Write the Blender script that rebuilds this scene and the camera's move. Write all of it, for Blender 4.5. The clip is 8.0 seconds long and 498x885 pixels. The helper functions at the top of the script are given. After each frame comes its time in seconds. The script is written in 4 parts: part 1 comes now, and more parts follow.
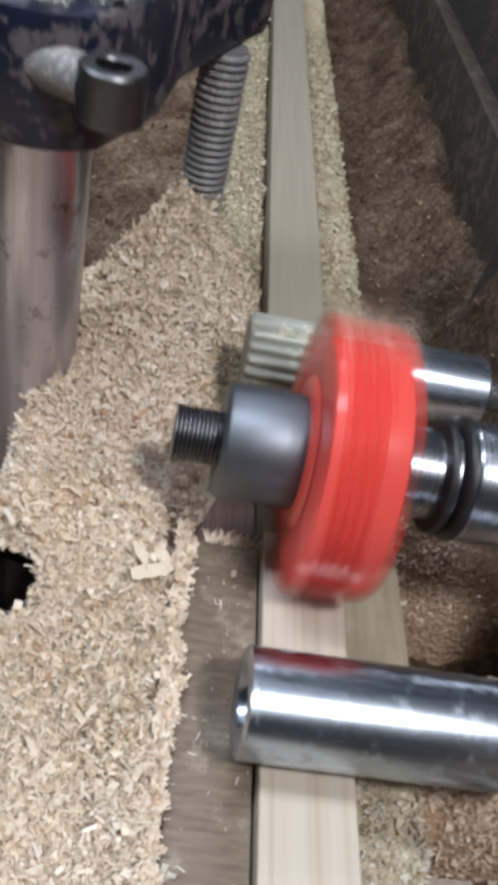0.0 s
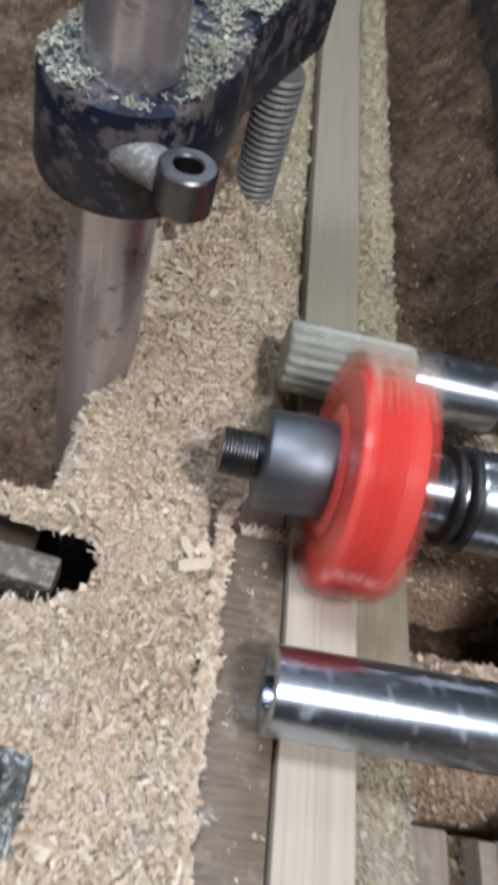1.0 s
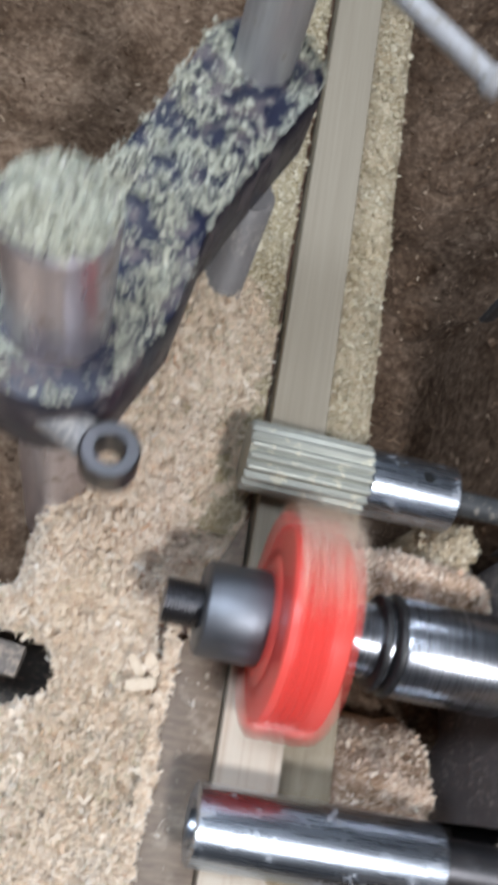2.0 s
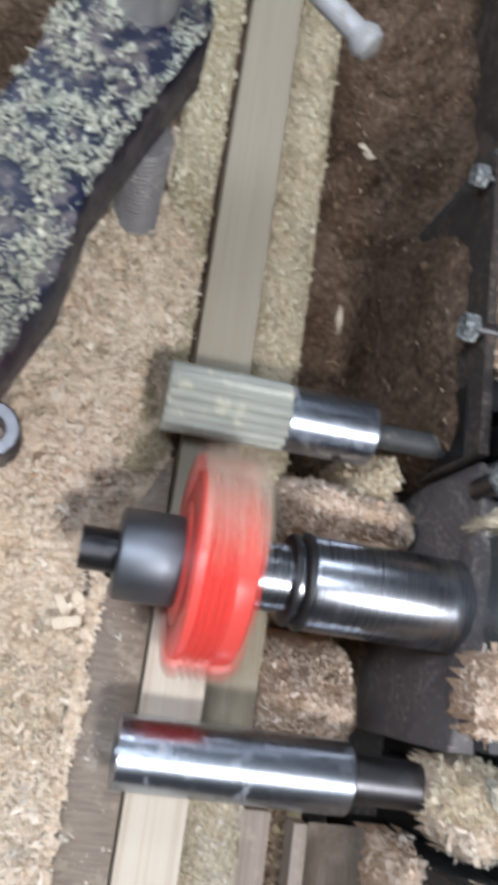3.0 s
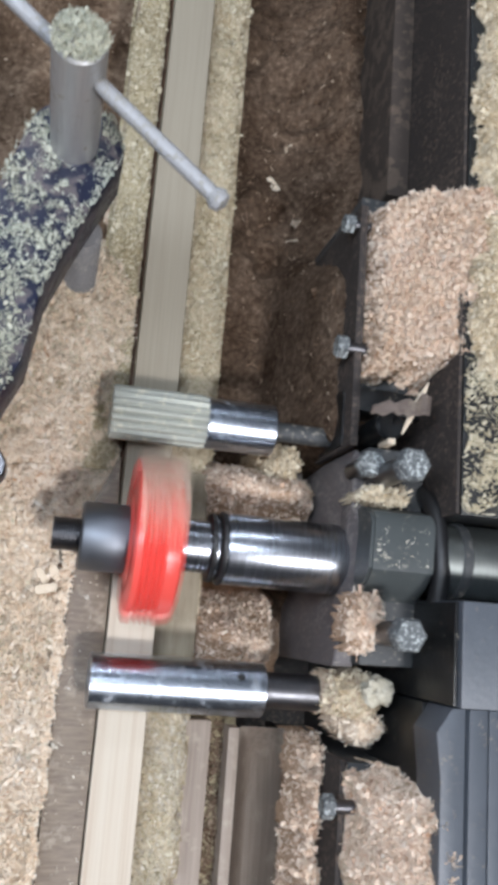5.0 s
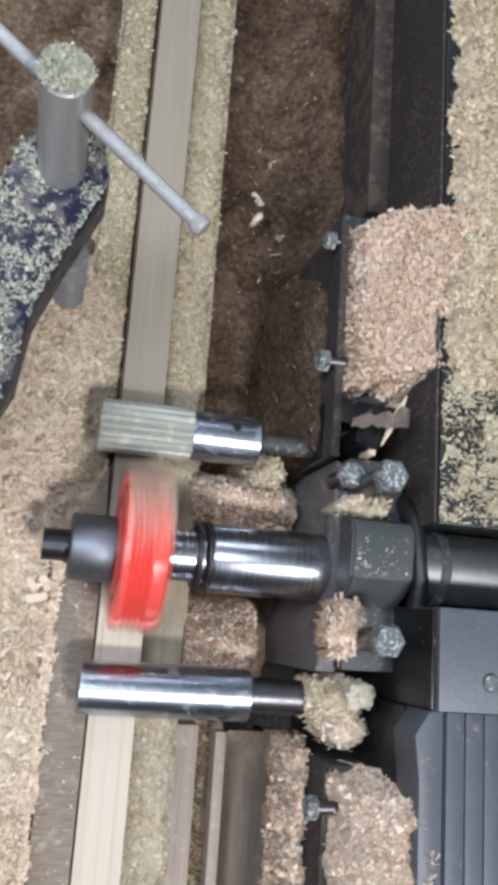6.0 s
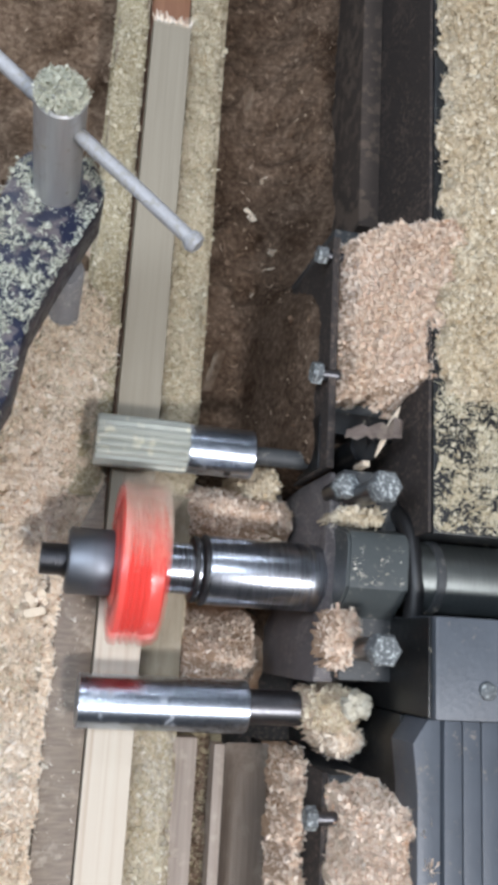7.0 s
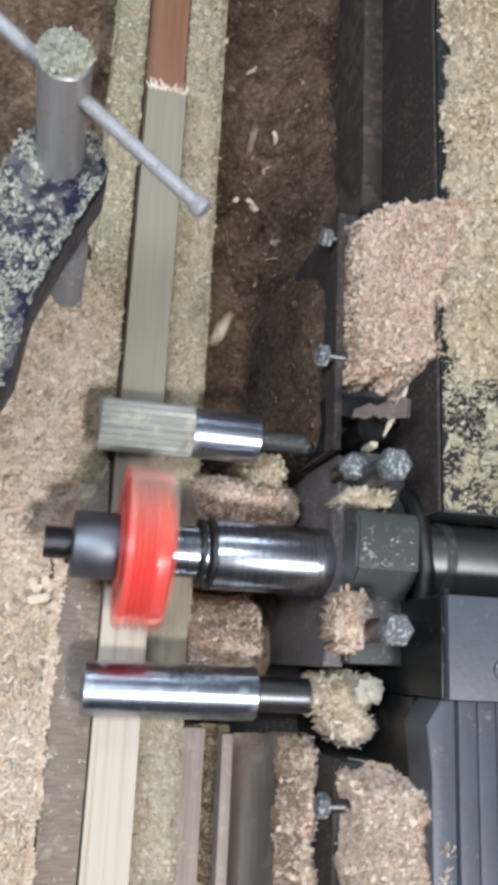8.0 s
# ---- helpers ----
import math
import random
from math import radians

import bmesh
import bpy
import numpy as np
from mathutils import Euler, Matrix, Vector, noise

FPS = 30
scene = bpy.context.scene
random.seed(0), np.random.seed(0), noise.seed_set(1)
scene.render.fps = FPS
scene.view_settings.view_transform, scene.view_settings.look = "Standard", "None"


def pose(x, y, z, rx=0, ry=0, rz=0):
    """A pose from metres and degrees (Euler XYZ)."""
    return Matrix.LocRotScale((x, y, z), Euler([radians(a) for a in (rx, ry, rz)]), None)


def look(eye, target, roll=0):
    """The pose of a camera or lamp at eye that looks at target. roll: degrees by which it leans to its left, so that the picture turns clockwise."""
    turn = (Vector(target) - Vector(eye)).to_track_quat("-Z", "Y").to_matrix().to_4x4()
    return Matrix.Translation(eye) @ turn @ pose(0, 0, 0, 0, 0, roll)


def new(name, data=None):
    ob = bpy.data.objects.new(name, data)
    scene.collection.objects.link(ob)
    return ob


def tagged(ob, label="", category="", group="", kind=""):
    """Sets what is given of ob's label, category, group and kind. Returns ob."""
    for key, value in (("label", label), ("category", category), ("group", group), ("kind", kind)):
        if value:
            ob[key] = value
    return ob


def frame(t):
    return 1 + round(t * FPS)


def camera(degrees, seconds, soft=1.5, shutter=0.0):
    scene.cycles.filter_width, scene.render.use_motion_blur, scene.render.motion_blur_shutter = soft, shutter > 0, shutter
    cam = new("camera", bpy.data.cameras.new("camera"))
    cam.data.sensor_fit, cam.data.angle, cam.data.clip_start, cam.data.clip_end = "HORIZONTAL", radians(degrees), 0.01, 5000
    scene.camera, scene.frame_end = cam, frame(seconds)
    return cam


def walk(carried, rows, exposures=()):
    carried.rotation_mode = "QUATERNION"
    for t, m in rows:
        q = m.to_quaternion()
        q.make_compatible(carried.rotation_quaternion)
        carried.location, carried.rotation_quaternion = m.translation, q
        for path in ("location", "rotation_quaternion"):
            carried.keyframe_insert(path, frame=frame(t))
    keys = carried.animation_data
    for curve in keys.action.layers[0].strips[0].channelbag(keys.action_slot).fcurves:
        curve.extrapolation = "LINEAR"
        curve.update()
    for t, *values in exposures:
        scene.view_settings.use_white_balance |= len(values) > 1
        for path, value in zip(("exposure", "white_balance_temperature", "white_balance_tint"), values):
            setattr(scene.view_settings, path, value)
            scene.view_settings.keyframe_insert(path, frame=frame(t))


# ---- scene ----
cam = camera(33.2, 8.0, 5.2, 1.0)
METRES, EYE, TILT, LEAN, TURN = 0.62, 0.328, -93.0, 0.0, 0.4
SHIFT = (-0.027, 0.0, 0.0)
BANK = -10.0
ROWS = [
    (0.0, 0.0028, 0.0205, 0.0064, -1.7583, 49.8636, -1.1033),
    (0.5, -0.0024, -0.0472, 0.0136, -2.7063, 46.5479, -2.3705),
    (1.0, -0.016, -0.1131, 0.015, -2.9401, 41.7655, -4.3512),
    (2.5, 0.0354, -0.3505, 0.3457, -2.4279, 20.919, -9.4248),
    (3.0, 0.0833, -0.3383, 0.3232, -2.7234, 18.4156, -7.1331),
    (3.5, 0.0945, -0.3529, 0.3387, -3.1126, 16.6122, -6.1703),
    (4.0, 0.1127, -0.4252, 0.3122, -2.7927, 15.2882, -5.3105),
    (4.5, 0.1285, -0.5387, 0.3058, -3.1912, 15.1748, -4.2974),
    (5.0, 0.1327, -0.5985, 0.3077, -3.5674, 15.2214, -3.6829),
    (6.5, 0.141, -0.635, 0.3105, -4.1765, 15.8796, -3.0061),
    (7.0, 0.1386, -0.6403, 0.307, -4.205, 16.405, -2.4799),
    (7.5, 0.1439, -0.6328, 0.2981, -4.1411, 16.609, -1.8812),
    (8.0, 0.1331, -0.6135, 0.2691, -4.1015, 17.5071, -1.9553),
]
walk(cam, [(t, pose(0, 0, 0, 0, BANK, 0) @ pose(SHIFT[0], SHIFT[1], EYE + SHIFT[2], TILT, LEAN, TURN) @ pose(METRES * x, METRES * y, METRES * z, 90 + pitch, roll, yaw)) for t, x, y, z, yaw, pitch, roll in ROWS],
     [(0.0, -0.60), (0.5, -0.56), (1.0, -0.70), (2.5, -0.48), (3.0, -0.48), (4.5, -0.50), (8.0, -0.49)])

# ---- world, lamps, exposure ----
world = bpy.data.worlds.new("workshop")
scene.world = world
world.use_nodes = True
world.node_tree.nodes["Background"].inputs[0].default_value = (0.55, 0.62, 0.75, 1)
world.node_tree.nodes["Background"].inputs[1].default_value = 0.10


def area_lamp(name, eye, target, watts, sx, sy, colour):
    data = bpy.data.lights.new(name, "AREA")
    data.shape, data.size, data.size_y, data.energy, data.color = "RECTANGLE", sx, sy, watts, colour
    ob = new(name, data)
    ob.matrix_world = look(eye, target)
    return ob


area_lamp("work_lamp", (0.38, -0.49, 1.58), (0.0, 0.22, 0.0), 35.0, 0.19, 0.19, (0.95, 0.955, 1.0))
# Weak fill added behind the machine, not a known tube.
area_lamp("fill_lamp_far", (-0.35, 1.35, 1.30), (-0.05, 0.30, 0.0), 11.0, 1.2, 0.07, (0.77, 0.86, 1.0))
# Soft fill added from the left to brighten the heap; no known source.
area_lamp("fill_lamp_left", (-0.62, 0.34, 1.5), (-0.07, 0.34, 0.0), 33.0, 0.30, 1.2, (0.77, 0.86, 1.0))


# ---- materials ----
class Nodes:
    """A material's node tree, with short calls for the nodes that are used often."""

    def __init__(self, name):
        self.mat = bpy.data.materials.new(name)
        self.mat.use_nodes = True
        self.tree = self.mat.node_tree
        self.bsdf = self.tree.nodes["Principled BSDF"]

    def node(self, kind, **values):
        n = self.tree.nodes.new(kind)
        for key, value in values.items():
            n.inputs[key.replace("_", " ")].default_value = value
        return n

    def link(self, a, b):
        self.tree.links.new(a, b)

    def coords(self, scale=(1, 1, 1), world_space=False):
        m = self.tree.nodes.new("ShaderNodeMapping")
        m.inputs["Scale"].default_value = scale
        if world_space:
            self.link(self.tree.nodes.new("ShaderNodeNewGeometry").outputs["Position"], m.inputs[0])
        else:
            self.link(self.tree.nodes.new("ShaderNodeTexCoord").outputs["Object"], m.inputs[0])
        return m.outputs[0]

    def noise(self, scale, detail=4.0, rough=0.6, vec=None):
        n = self.node("ShaderNodeTexNoise", Scale=scale, Detail=detail, Roughness=rough)
        if vec is not None:
            self.link(vec, n.inputs["Vector"])
        return n.outputs["Fac"]

    def voronoi(self, scale, vec=None):
        n = self.node("ShaderNodeTexVoronoi", Scale=scale)
        if vec is not None:
            self.link(vec, n.inputs["Vector"])
        return n

    def ramp(self, fac, stops):
        r = self.tree.nodes.new("ShaderNodeValToRGB")
        e = r.color_ramp.elements
        while len(e) < len(stops):
            e.new(0.5)
        for s, (p, c) in zip(e, stops):
            s.position = p
            s.color = (*c, 1) if len(c) == 3 else c
        self.link(fac, r.inputs[0])
        return r.outputs[0]

    def mix(self, fac, a, b, kind="MIX"):
        m = self.tree.nodes.new("ShaderNodeMix")
        m.data_type, m.blend_type = "RGBA", kind
        for socket, value in ((m.inputs[0], fac), (m.inputs[6], a), (m.inputs[7], b)):
            if isinstance(value, (int, float)):
                socket.default_value = value
            elif isinstance(value, tuple):
                socket.default_value = (*value, 1)
            else:
                self.link(value, socket)
        return m.outputs[2]

    def maths(self, op, a, b):
        m = self.tree.nodes.new("ShaderNodeMath")
        m.operation = op
        for socket, value in ((m.inputs[0], a), (m.inputs[1], b)):
            if isinstance(value, (int, float)):
                socket.default_value = value
            else:
                self.link(value, socket)
        return m.outputs[0]

    def colour(self, c):
        self.set("Base Color", c)

    def set(self, key, value):
        s = self.bsdf.inputs[key]
        if isinstance(value, (int, float)):
            s.default_value = value
        elif isinstance(value, tuple):
            s.default_value = (*value, 1)
        else:
            self.link(value, s)

    def bump(self, height, strength, distance):
        b = self.node("ShaderNodeBump", Strength=strength, Distance=distance)
        self.link(height, b.inputs["Height"])
        self.link(b.outputs[0], self.bsdf.inputs["Normal"])


def chip_mat(name, stops, rough=0.9):
    """Loose shavings: each flake has its own tone."""
    n = Nodes(name)
    rnd = n.tree.nodes.new("ShaderNodeNewGeometry").outputs["Random Per Island"]
    tone = n.ramp(rnd, stops)
    big = n.noise(14, 3, 0.6, n.coords(world_space=True))
    n.colour(n.mix(n.ramp(big, [(0.35, (0, 0, 0)), (0.65, (0.5, 0.5, 0.5))]), tone, n.mix(1.0, tone, (0.82, 0.74, 0.62), "MULTIPLY")))
    n.set("Roughness", rough)
    n.set("Specular IOR Level", 0.2)
    thin = n.node("ShaderNodeBsdfTranslucent")
    n.link(n.mix(1.0, tone, (1.0, 0.86, 0.68), "MULTIPLY"), thin.inputs["Color"])
    both = n.tree.nodes.new("ShaderNodeMixShader")
    both.inputs[0].default_value = 0.15
    n.link(n.bsdf.outputs[0], both.inputs[1])
    n.link(thin.outputs[0], both.inputs[2])
    n.link(both.outputs[0], n.tree.nodes["Material Output"].inputs["Surface"])
    return n.mat


def dust_mat(name, a, b, c, scale=350, depth=0.002, shade=(0.7, 0.64, 0.55)):
    """A bed of fine sawdust in three tones."""
    n = Nodes(name)
    v = n.coords(world_space=True)
    fine = n.noise(scale, 5, 0.75, v)
    cell = n.voronoi(scale * 0.9, v)
    big = n.noise(18, 4, 0.6, v)
    tone = n.ramp(fine, [(0.3, a), (0.5, b), (0.7, c)])
    n.colour(n.mix(n.ramp(big, [(0.35, (0, 0, 0)), (0.7, (1, 1, 1))]), tone, n.mix(1.0, tone, shade, "MULTIPLY")))
    n.bump(n.maths("ADD", fine, cell.outputs["Distance"]), 0.9, depth)
    n.set("Roughness", 0.95)
    n.set("Specular IOR Level", 0.1)
    return n.mat


def metal_mat(name, base, rough, streak=0.06, axis=(40, 900, 900), metallic=1.0, dirt=0.0, dirt_colour=(0.3, 0.24, 0.18)):
    n = Nodes(name)
    v = n.coords(axis)
    lines = n.noise(1.0, 3, 0.6, v)
    spots = n.noise(90, 5, 0.7, n.coords())
    r = n.node("ShaderNodeMapRange")
    n.link(lines, r.inputs[0])
    r.inputs[3].default_value, r.inputs[4].default_value = max(rough - streak, 0.02), rough + streak
    n.set("Roughness", n.maths("ADD", r.outputs[0], n.maths("MULTIPLY", n.ramp(spots, [(0.55, (0, 0, 0)), (0.7, (1, 1, 1))]), 0.15)))
    tone = n.mix(n.ramp(lines, [(0.3, (0, 0, 0)), (0.7, (1, 1, 1))]), base, tuple(x * 0.82 for x in base))
    if dirt:
        mask = n.ramp(spots, [(0.62 - 0.25 * dirt, (0, 0, 0)), (0.68 - 0.15 * dirt, (1, 1, 1))])
        tone = n.mix(mask, tone, dirt_colour)
        n.set("Metallic", n.maths("SUBTRACT", metallic, n.maths("MULTIPLY", mask, metallic)))
    else:
        n.set("Metallic", metallic)
    n.colour(tone)
    n.bump(lines, 0.08, 0.0004)
    return n.mat


def paint_mat(name, base, rough, dirt_colour, amount, scale=220, bump=0.0008):
    """Paint or casting with specks of dust that cling to it."""
    n = Nodes(name)
    v = n.coords()
    sp = n.noise(scale, 5, 0.7, v)
    big = n.noise(25, 3, 0.6, v)
    mask = n.ramp(n.maths("ADD", n.maths("MULTIPLY", sp, 0.7), n.maths("MULTIPLY", big, 0.3)), [(0.62 - 0.2 * amount, (0, 0, 0)), (0.68 - 0.2 * amount, (1, 1, 1))])
    n.colour(n.mix(mask, n.mix(big, base, tuple(x * 0.55 for x in base)), dirt_colour))
    n.set("Roughness", n.maths("ADD", rough, n.maths("MULTIPLY", mask, 0.9 - rough)))
    n.bump(sp, 0.5, bump)
    return n.mat


def wood_mat(name, a, b, rough=0.6, scale=(700, 12, 700), depth=0.0004, dusty=0.0):
    n = Nodes(name)
    grain = n.noise(1.0, 5, 0.65, n.coords(scale))
    spots = n.noise(60, 4, 0.7, n.coords())
    tone = n.mix(n.ramp(grain, [(0.3, (0, 0, 0)), (0.7, (1, 1, 1))]), a, b)
    if dusty:
        tone = n.mix(n.ramp(spots, [(0.6 - 0.2 * dusty, (0, 0, 0)), (0.75, (0.8, 0.8, 0.8))]), tone, (0.42, 0.36, 0.28))
    n.colour(tone)
    n.set("Roughness", rough)
    n.bump(grain, 0.4, depth)
    return n.mat


def strip_mat():
    """Sawn grey-brown stock that shows pale, ribbed wood where it has passed the cutter."""
    n = Nodes("pine_stock")
    grain = n.noise(1.0, 4, 0.6, n.coords((500, 7, 300)))
    fibre = n.noise(1.0, 5, 0.7, n.coords((1600, 30, 300)))
    raw = n.mix(n.ramp(grain, [(0.25, (0, 0, 0)), (0.75, (1, 1, 1))]), (0.27, 0.233, 0.175), (0.335, 0.295, 0.225))
    wide = n.noise(1.0, 2, 0.5, n.coords((170, 1.5, 1)))
    cut = n.ramp(wide, [(0.3, (0.42, 0.33, 0.25)), (0.45, (0.55, 0.48, 0.39)), (0.6, (0.58, 0.52, 0.43)), (0.72, (0.45, 0.36, 0.28))])
    cut = n.mix(n.maths("MULTIPLY", fibre, 0.35), cut, (0.50, 0.39, 0.28))
    split = n.tree.nodes.new("ShaderNodeSeparateXYZ")
    n.link(n.tree.nodes.new("ShaderNodeNewGeometry").outputs["Position"], split.inputs[0])
    done = n.maths("LESS_THAN", split.outputs["Y"], 0.262)
    n.colour(n.mix(done, raw, cut))
    n.set("Roughness", 0.62)
    n.bump(n.maths("ADD", n.maths("MULTIPLY", fibre, 0.4), n.maths("MULTIPLY", n.maths("MULTIPLY", wide, done), 1.2)), 0.5, 0.0012)
    return n.mat


CHIP_WARM = chip_mat("pine_shavings", [(0.0, (0.62, 0.40, 0.25)), (0.035, (0.81, 0.67, 0.53)), (0.35, (0.88, 0.78, 0.65)), (0.8, (0.92, 0.84, 0.73)), (1.0, (0.95, 0.91, 0.84))])
CHIP_ASH = chip_mat("whitish_dust_flakes", [(0.0, (0.42, 0.37, 0.30)), (0.3, (0.60, 0.56, 0.48)), (1.0, (0.82, 0.79, 0.72))])
CHIP_OLIVE = chip_mat("olive_dust_flakes", [(0.0, (0.40, 0.34, 0.23)), (0.3, (0.55, 0.50, 0.37)), (0.75, (0.64, 0.59, 0.46)), (1.0, (0.76, 0.72, 0.58))])
CHIP_PINK = chip_mat("reddish_shavings", [(0.0, (0.56, 0.36, 0.24)), (0.06, (0.74, 0.57, 0.45)), (0.5, (0.83, 0.70, 0.58)), (1.0, (0.89, 0.80, 0.70))])
CHIP_STRAW = chip_mat("straw_dust_flakes", [(0.0, (0.50, 0.41, 0.28)), (0.3, (0.68, 0.59, 0.44)), (0.75, (0.77, 0.70, 0.55)), (1.0, (0.86, 0.81, 0.69))])
CHIP_PALE = chip_mat("pale_green_dust_flakes", [(0.0, (0.30, 0.33, 0.29)), (0.4, (0.46, 0.48, 0.41)), (1.0, (0.62, 0.63, 0.54))])
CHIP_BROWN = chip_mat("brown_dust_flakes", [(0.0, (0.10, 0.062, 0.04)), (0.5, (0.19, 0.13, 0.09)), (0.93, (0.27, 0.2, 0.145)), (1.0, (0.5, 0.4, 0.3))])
DUST_WARM = dust_mat("pine_dust_bed", (0.60, 0.43, 0.29), (0.78, 0.64, 0.50), (0.86, 0.77, 0.65))
DUST_OLIVE = dust_mat("stale_dust_bed", (0.34, 0.28, 0.18), (0.49, 0.43, 0.29), (0.60, 0.54, 0.39), 500, 0.0015)
DUST_STRAW = dust_mat("straw_dust_bed", (0.48, 0.39, 0.27), (0.64, 0.55, 0.41), (0.74, 0.67, 0.52))
DUST_BROWN = dust_mat("brown_dust_bed", (0.095, 0.060, 0.038), (0.205, 0.142, 0.098), (0.38, 0.285, 0.20), 160, 0.002, (0.30, 0.26, 0.23))
DUST_CAKE = dust_mat("packed_pale_dust", (0.50, 0.47, 0.38), (0.64, 0.61, 0.51), (0.74, 0.72, 0.63), 420, 0.0012)
# Darker copy of the brown dust bed; the trough's shade is in its colour.
DUST_SHADED = dust_mat("shaded_brown_dust_bed", (0.060, 0.038, 0.025), (0.135, 0.092, 0.064), (0.26, 0.19, 0.135), 160, 0.002, (0.35, 0.30, 0.26))
# The darkest tone stands in for orange shade in the crevices between flakes.
DUST_PINK = dust_mat("reddish_dust_bed", (0.40, 0.24, 0.15), (0.60, 0.43, 0.31), (0.74, 0.59, 0.47))
CHROME = metal_mat("polished_chrome", (0.52, 0.58, 0.66), 0.28, 0.13, (30, 1200, 1200), 1.0, 0.06, (0.36, 0.37, 0.39))
STEEL = metal_mat("bright_spindle_steel", (0.39, 0.41, 0.45), 0.27, 0.08, (1500, 40, 40))
STEEL_DARK = metal_mat("dull_dark_steel", (0.16, 0.16, 0.17), 0.38, 0.08, (300, 300, 300))
NUT_STEEL = metal_mat("blackened_steel", (0.21, 0.225, 0.25), 0.50, 0.08, (120, 700, 700), 1.0, 0.15, (0.10, 0.10, 0.11))
KNURL = metal_mat("dust_caked_knurled_steel", (0.40, 0.41, 0.36), 0.5, 0.1, (60, 500, 500), 0.25, 0.3, (0.55, 0.53, 0.42))
RED = Nodes("red_enamel")
RED.colour(RED.mix(RED.noise(120, 4, 0.6, RED.coords()), (0.82, 0.10, 0.08), (0.72, 0.075, 0.06)))
RED.set("Roughness", 0.25)
RED = RED.mat
DUSTY_ROD = paint_mat("dusty_threaded_steel", (0.27, 0.265, 0.27), 0.3, (0.40, 0.38, 0.35), 0.4, 420)
POST = metal_mat("dusty_post_steel", (0.58, 0.58, 0.58), 0.42, 0.08, (300, 300, 15), 0.6, 0.12, (0.36, 0.33, 0.28))
LEVER = paint_mat("dusty_bar_steel", (0.40, 0.40, 0.41), 0.36, (0.27, 0.26, 0.24), 0.55, 320)
BLUE = paint_mat("blue_machine_enamel", (0.011, 0.015, 0.040), 0.36, (0.115, 0.10, 0.105), 0.6, 90)
CAST = paint_mat("dark_cast_iron", (0.055, 0.058, 0.06), 0.55, (0.22, 0.20, 0.17), 0.35)
CAP = paint_mat("green_grey_cast_iron", (0.075, 0.085, 0.085), 0.5, (0.24, 0.23, 0.2), 0.3)
DUSTY_IRON = paint_mat("dust_capped_iron", (0.12, 0.13, 0.135), 0.6, (0.42, 0.45, 0.44), 0.6, 350)
CAST_DARK = paint_mat("dark_brown_iron", (0.045, 0.036, 0.032), 0.8, (0.10, 0.075, 0.06), 0.5)
FLANGE = paint_mat("mottled_grey_casting", (0.145, 0.130, 0.130), 0.55, (0.26, 0.23, 0.21), 0.45, 260, 0.0014)
BAR_BROWN = paint_mat("brown_dusted_iron", (0.06, 0.045, 0.036), 0.85, (0.10, 0.074, 0.056), 0.6, 60)
CAST_BROWN = paint_mat("dusty_brown_cast_iron", (0.20, 0.175, 0.155), 0.6, (0.34, 0.285, 0.235), 0.5)
BLACK = paint_mat("black_enamel", (0.012, 0.013, 0.014), 0.32, (0.20, 0.18, 0.14), 0.12)
RUBBER = paint_mat("black_rubber", (0.014, 0.014, 0.015), 0.42, (0.08, 0.07, 0.06), 0.1)
GUARD = paint_mat("slate_grey_enamel", (0.105, 0.118, 0.138), 0.42, (0.20, 0.18, 0.16), 0.15)
RUST = wood_mat("rust_brown_bed_plate", (0.20, 0.09, 0.05), (0.30, 0.15, 0.085), 0.6, (300, 8, 300), 0.0003)
FENCE = wood_mat("worn_brown_fence", (0.115, 0.080, 0.056), (0.235, 0.178, 0.125), 0.5, (60, 420, 160), 0.0006, 0.22)
# Dark red tone that stands in for the nut's shadow in the hollow.
RECESS = wood_mat("nut_shaded_red_brown_wood", (0.13, 0.075, 0.06), (0.24, 0.15, 0.12), 0.5, (700, 30, 300), 0.0006)
BARE = wood_mat("bare_olive_board", (0.27, 0.225, 0.155), (0.39, 0.335, 0.24), 0.65, (300, 25, 300), 0.0005, 0.35)
LEDGE = wood_mat("dusty_ledge_board", (0.20, 0.15, 0.10), (0.33, 0.27, 0.2), 0.8, (300, 10, 300), 0.0005, 0.7)
PLANK = wood_mat("brown_plank", (0.22, 0.17, 0.135), (0.34, 0.28, 0.23), 0.6, (300, 10, 300), 0.0005, 0.25)
PALE_BARK = wood_mat("greyish_pink_bark", (0.20, 0.16, 0.14), (0.33, 0.27, 0.24), 0.8, (60, 300, 300), 0.0004, 0.3)
SPLINTER = wood_mat("fresh_splinter", (0.60, 0.48, 0.35), (0.75, 0.65, 0.51), 0.7, (900, 900, 200), 0.0003)
STRIP = strip_mat()
WALL = paint_mat("unseen_grey_plaster", (0.32, 0.33, 0.36), 0.9, (0.12, 0.10, 0.085), 0.5, 6, 0.002)
FLOOR = paint_mat("unseen_brown_concrete", (0.16, 0.14, 0.12), 0.9, (0.3, 0.24, 0.17), 0.5, 8, 0.002)


# ---- building helpers ----
def part(name, bm, material, parent=None, label="", smooth=True):
    """Links a bmesh as one mesh object; under a parent its coordinates are the parent's own."""
    me = bpy.data.meshes.new(name)
    bm.to_mesh(me)
    bm.free()
    me.materials.append(material)
    if smooth:
        me.shade_smooth()
        me.set_sharp_from_angle(angle=radians(38))
    ob = new(name, me)
    if parent is not None:
        ob.parent = parent
    if label:
        ob["label"] = label
    return ob


def thing(name, at, label, category, group="", m=None):
    ob = new(name)
    ob.empty_display_size = 0.02
    ob.matrix_world = m if m is not None else Matrix.Translation(at)
    return tagged(ob, label, category, group)


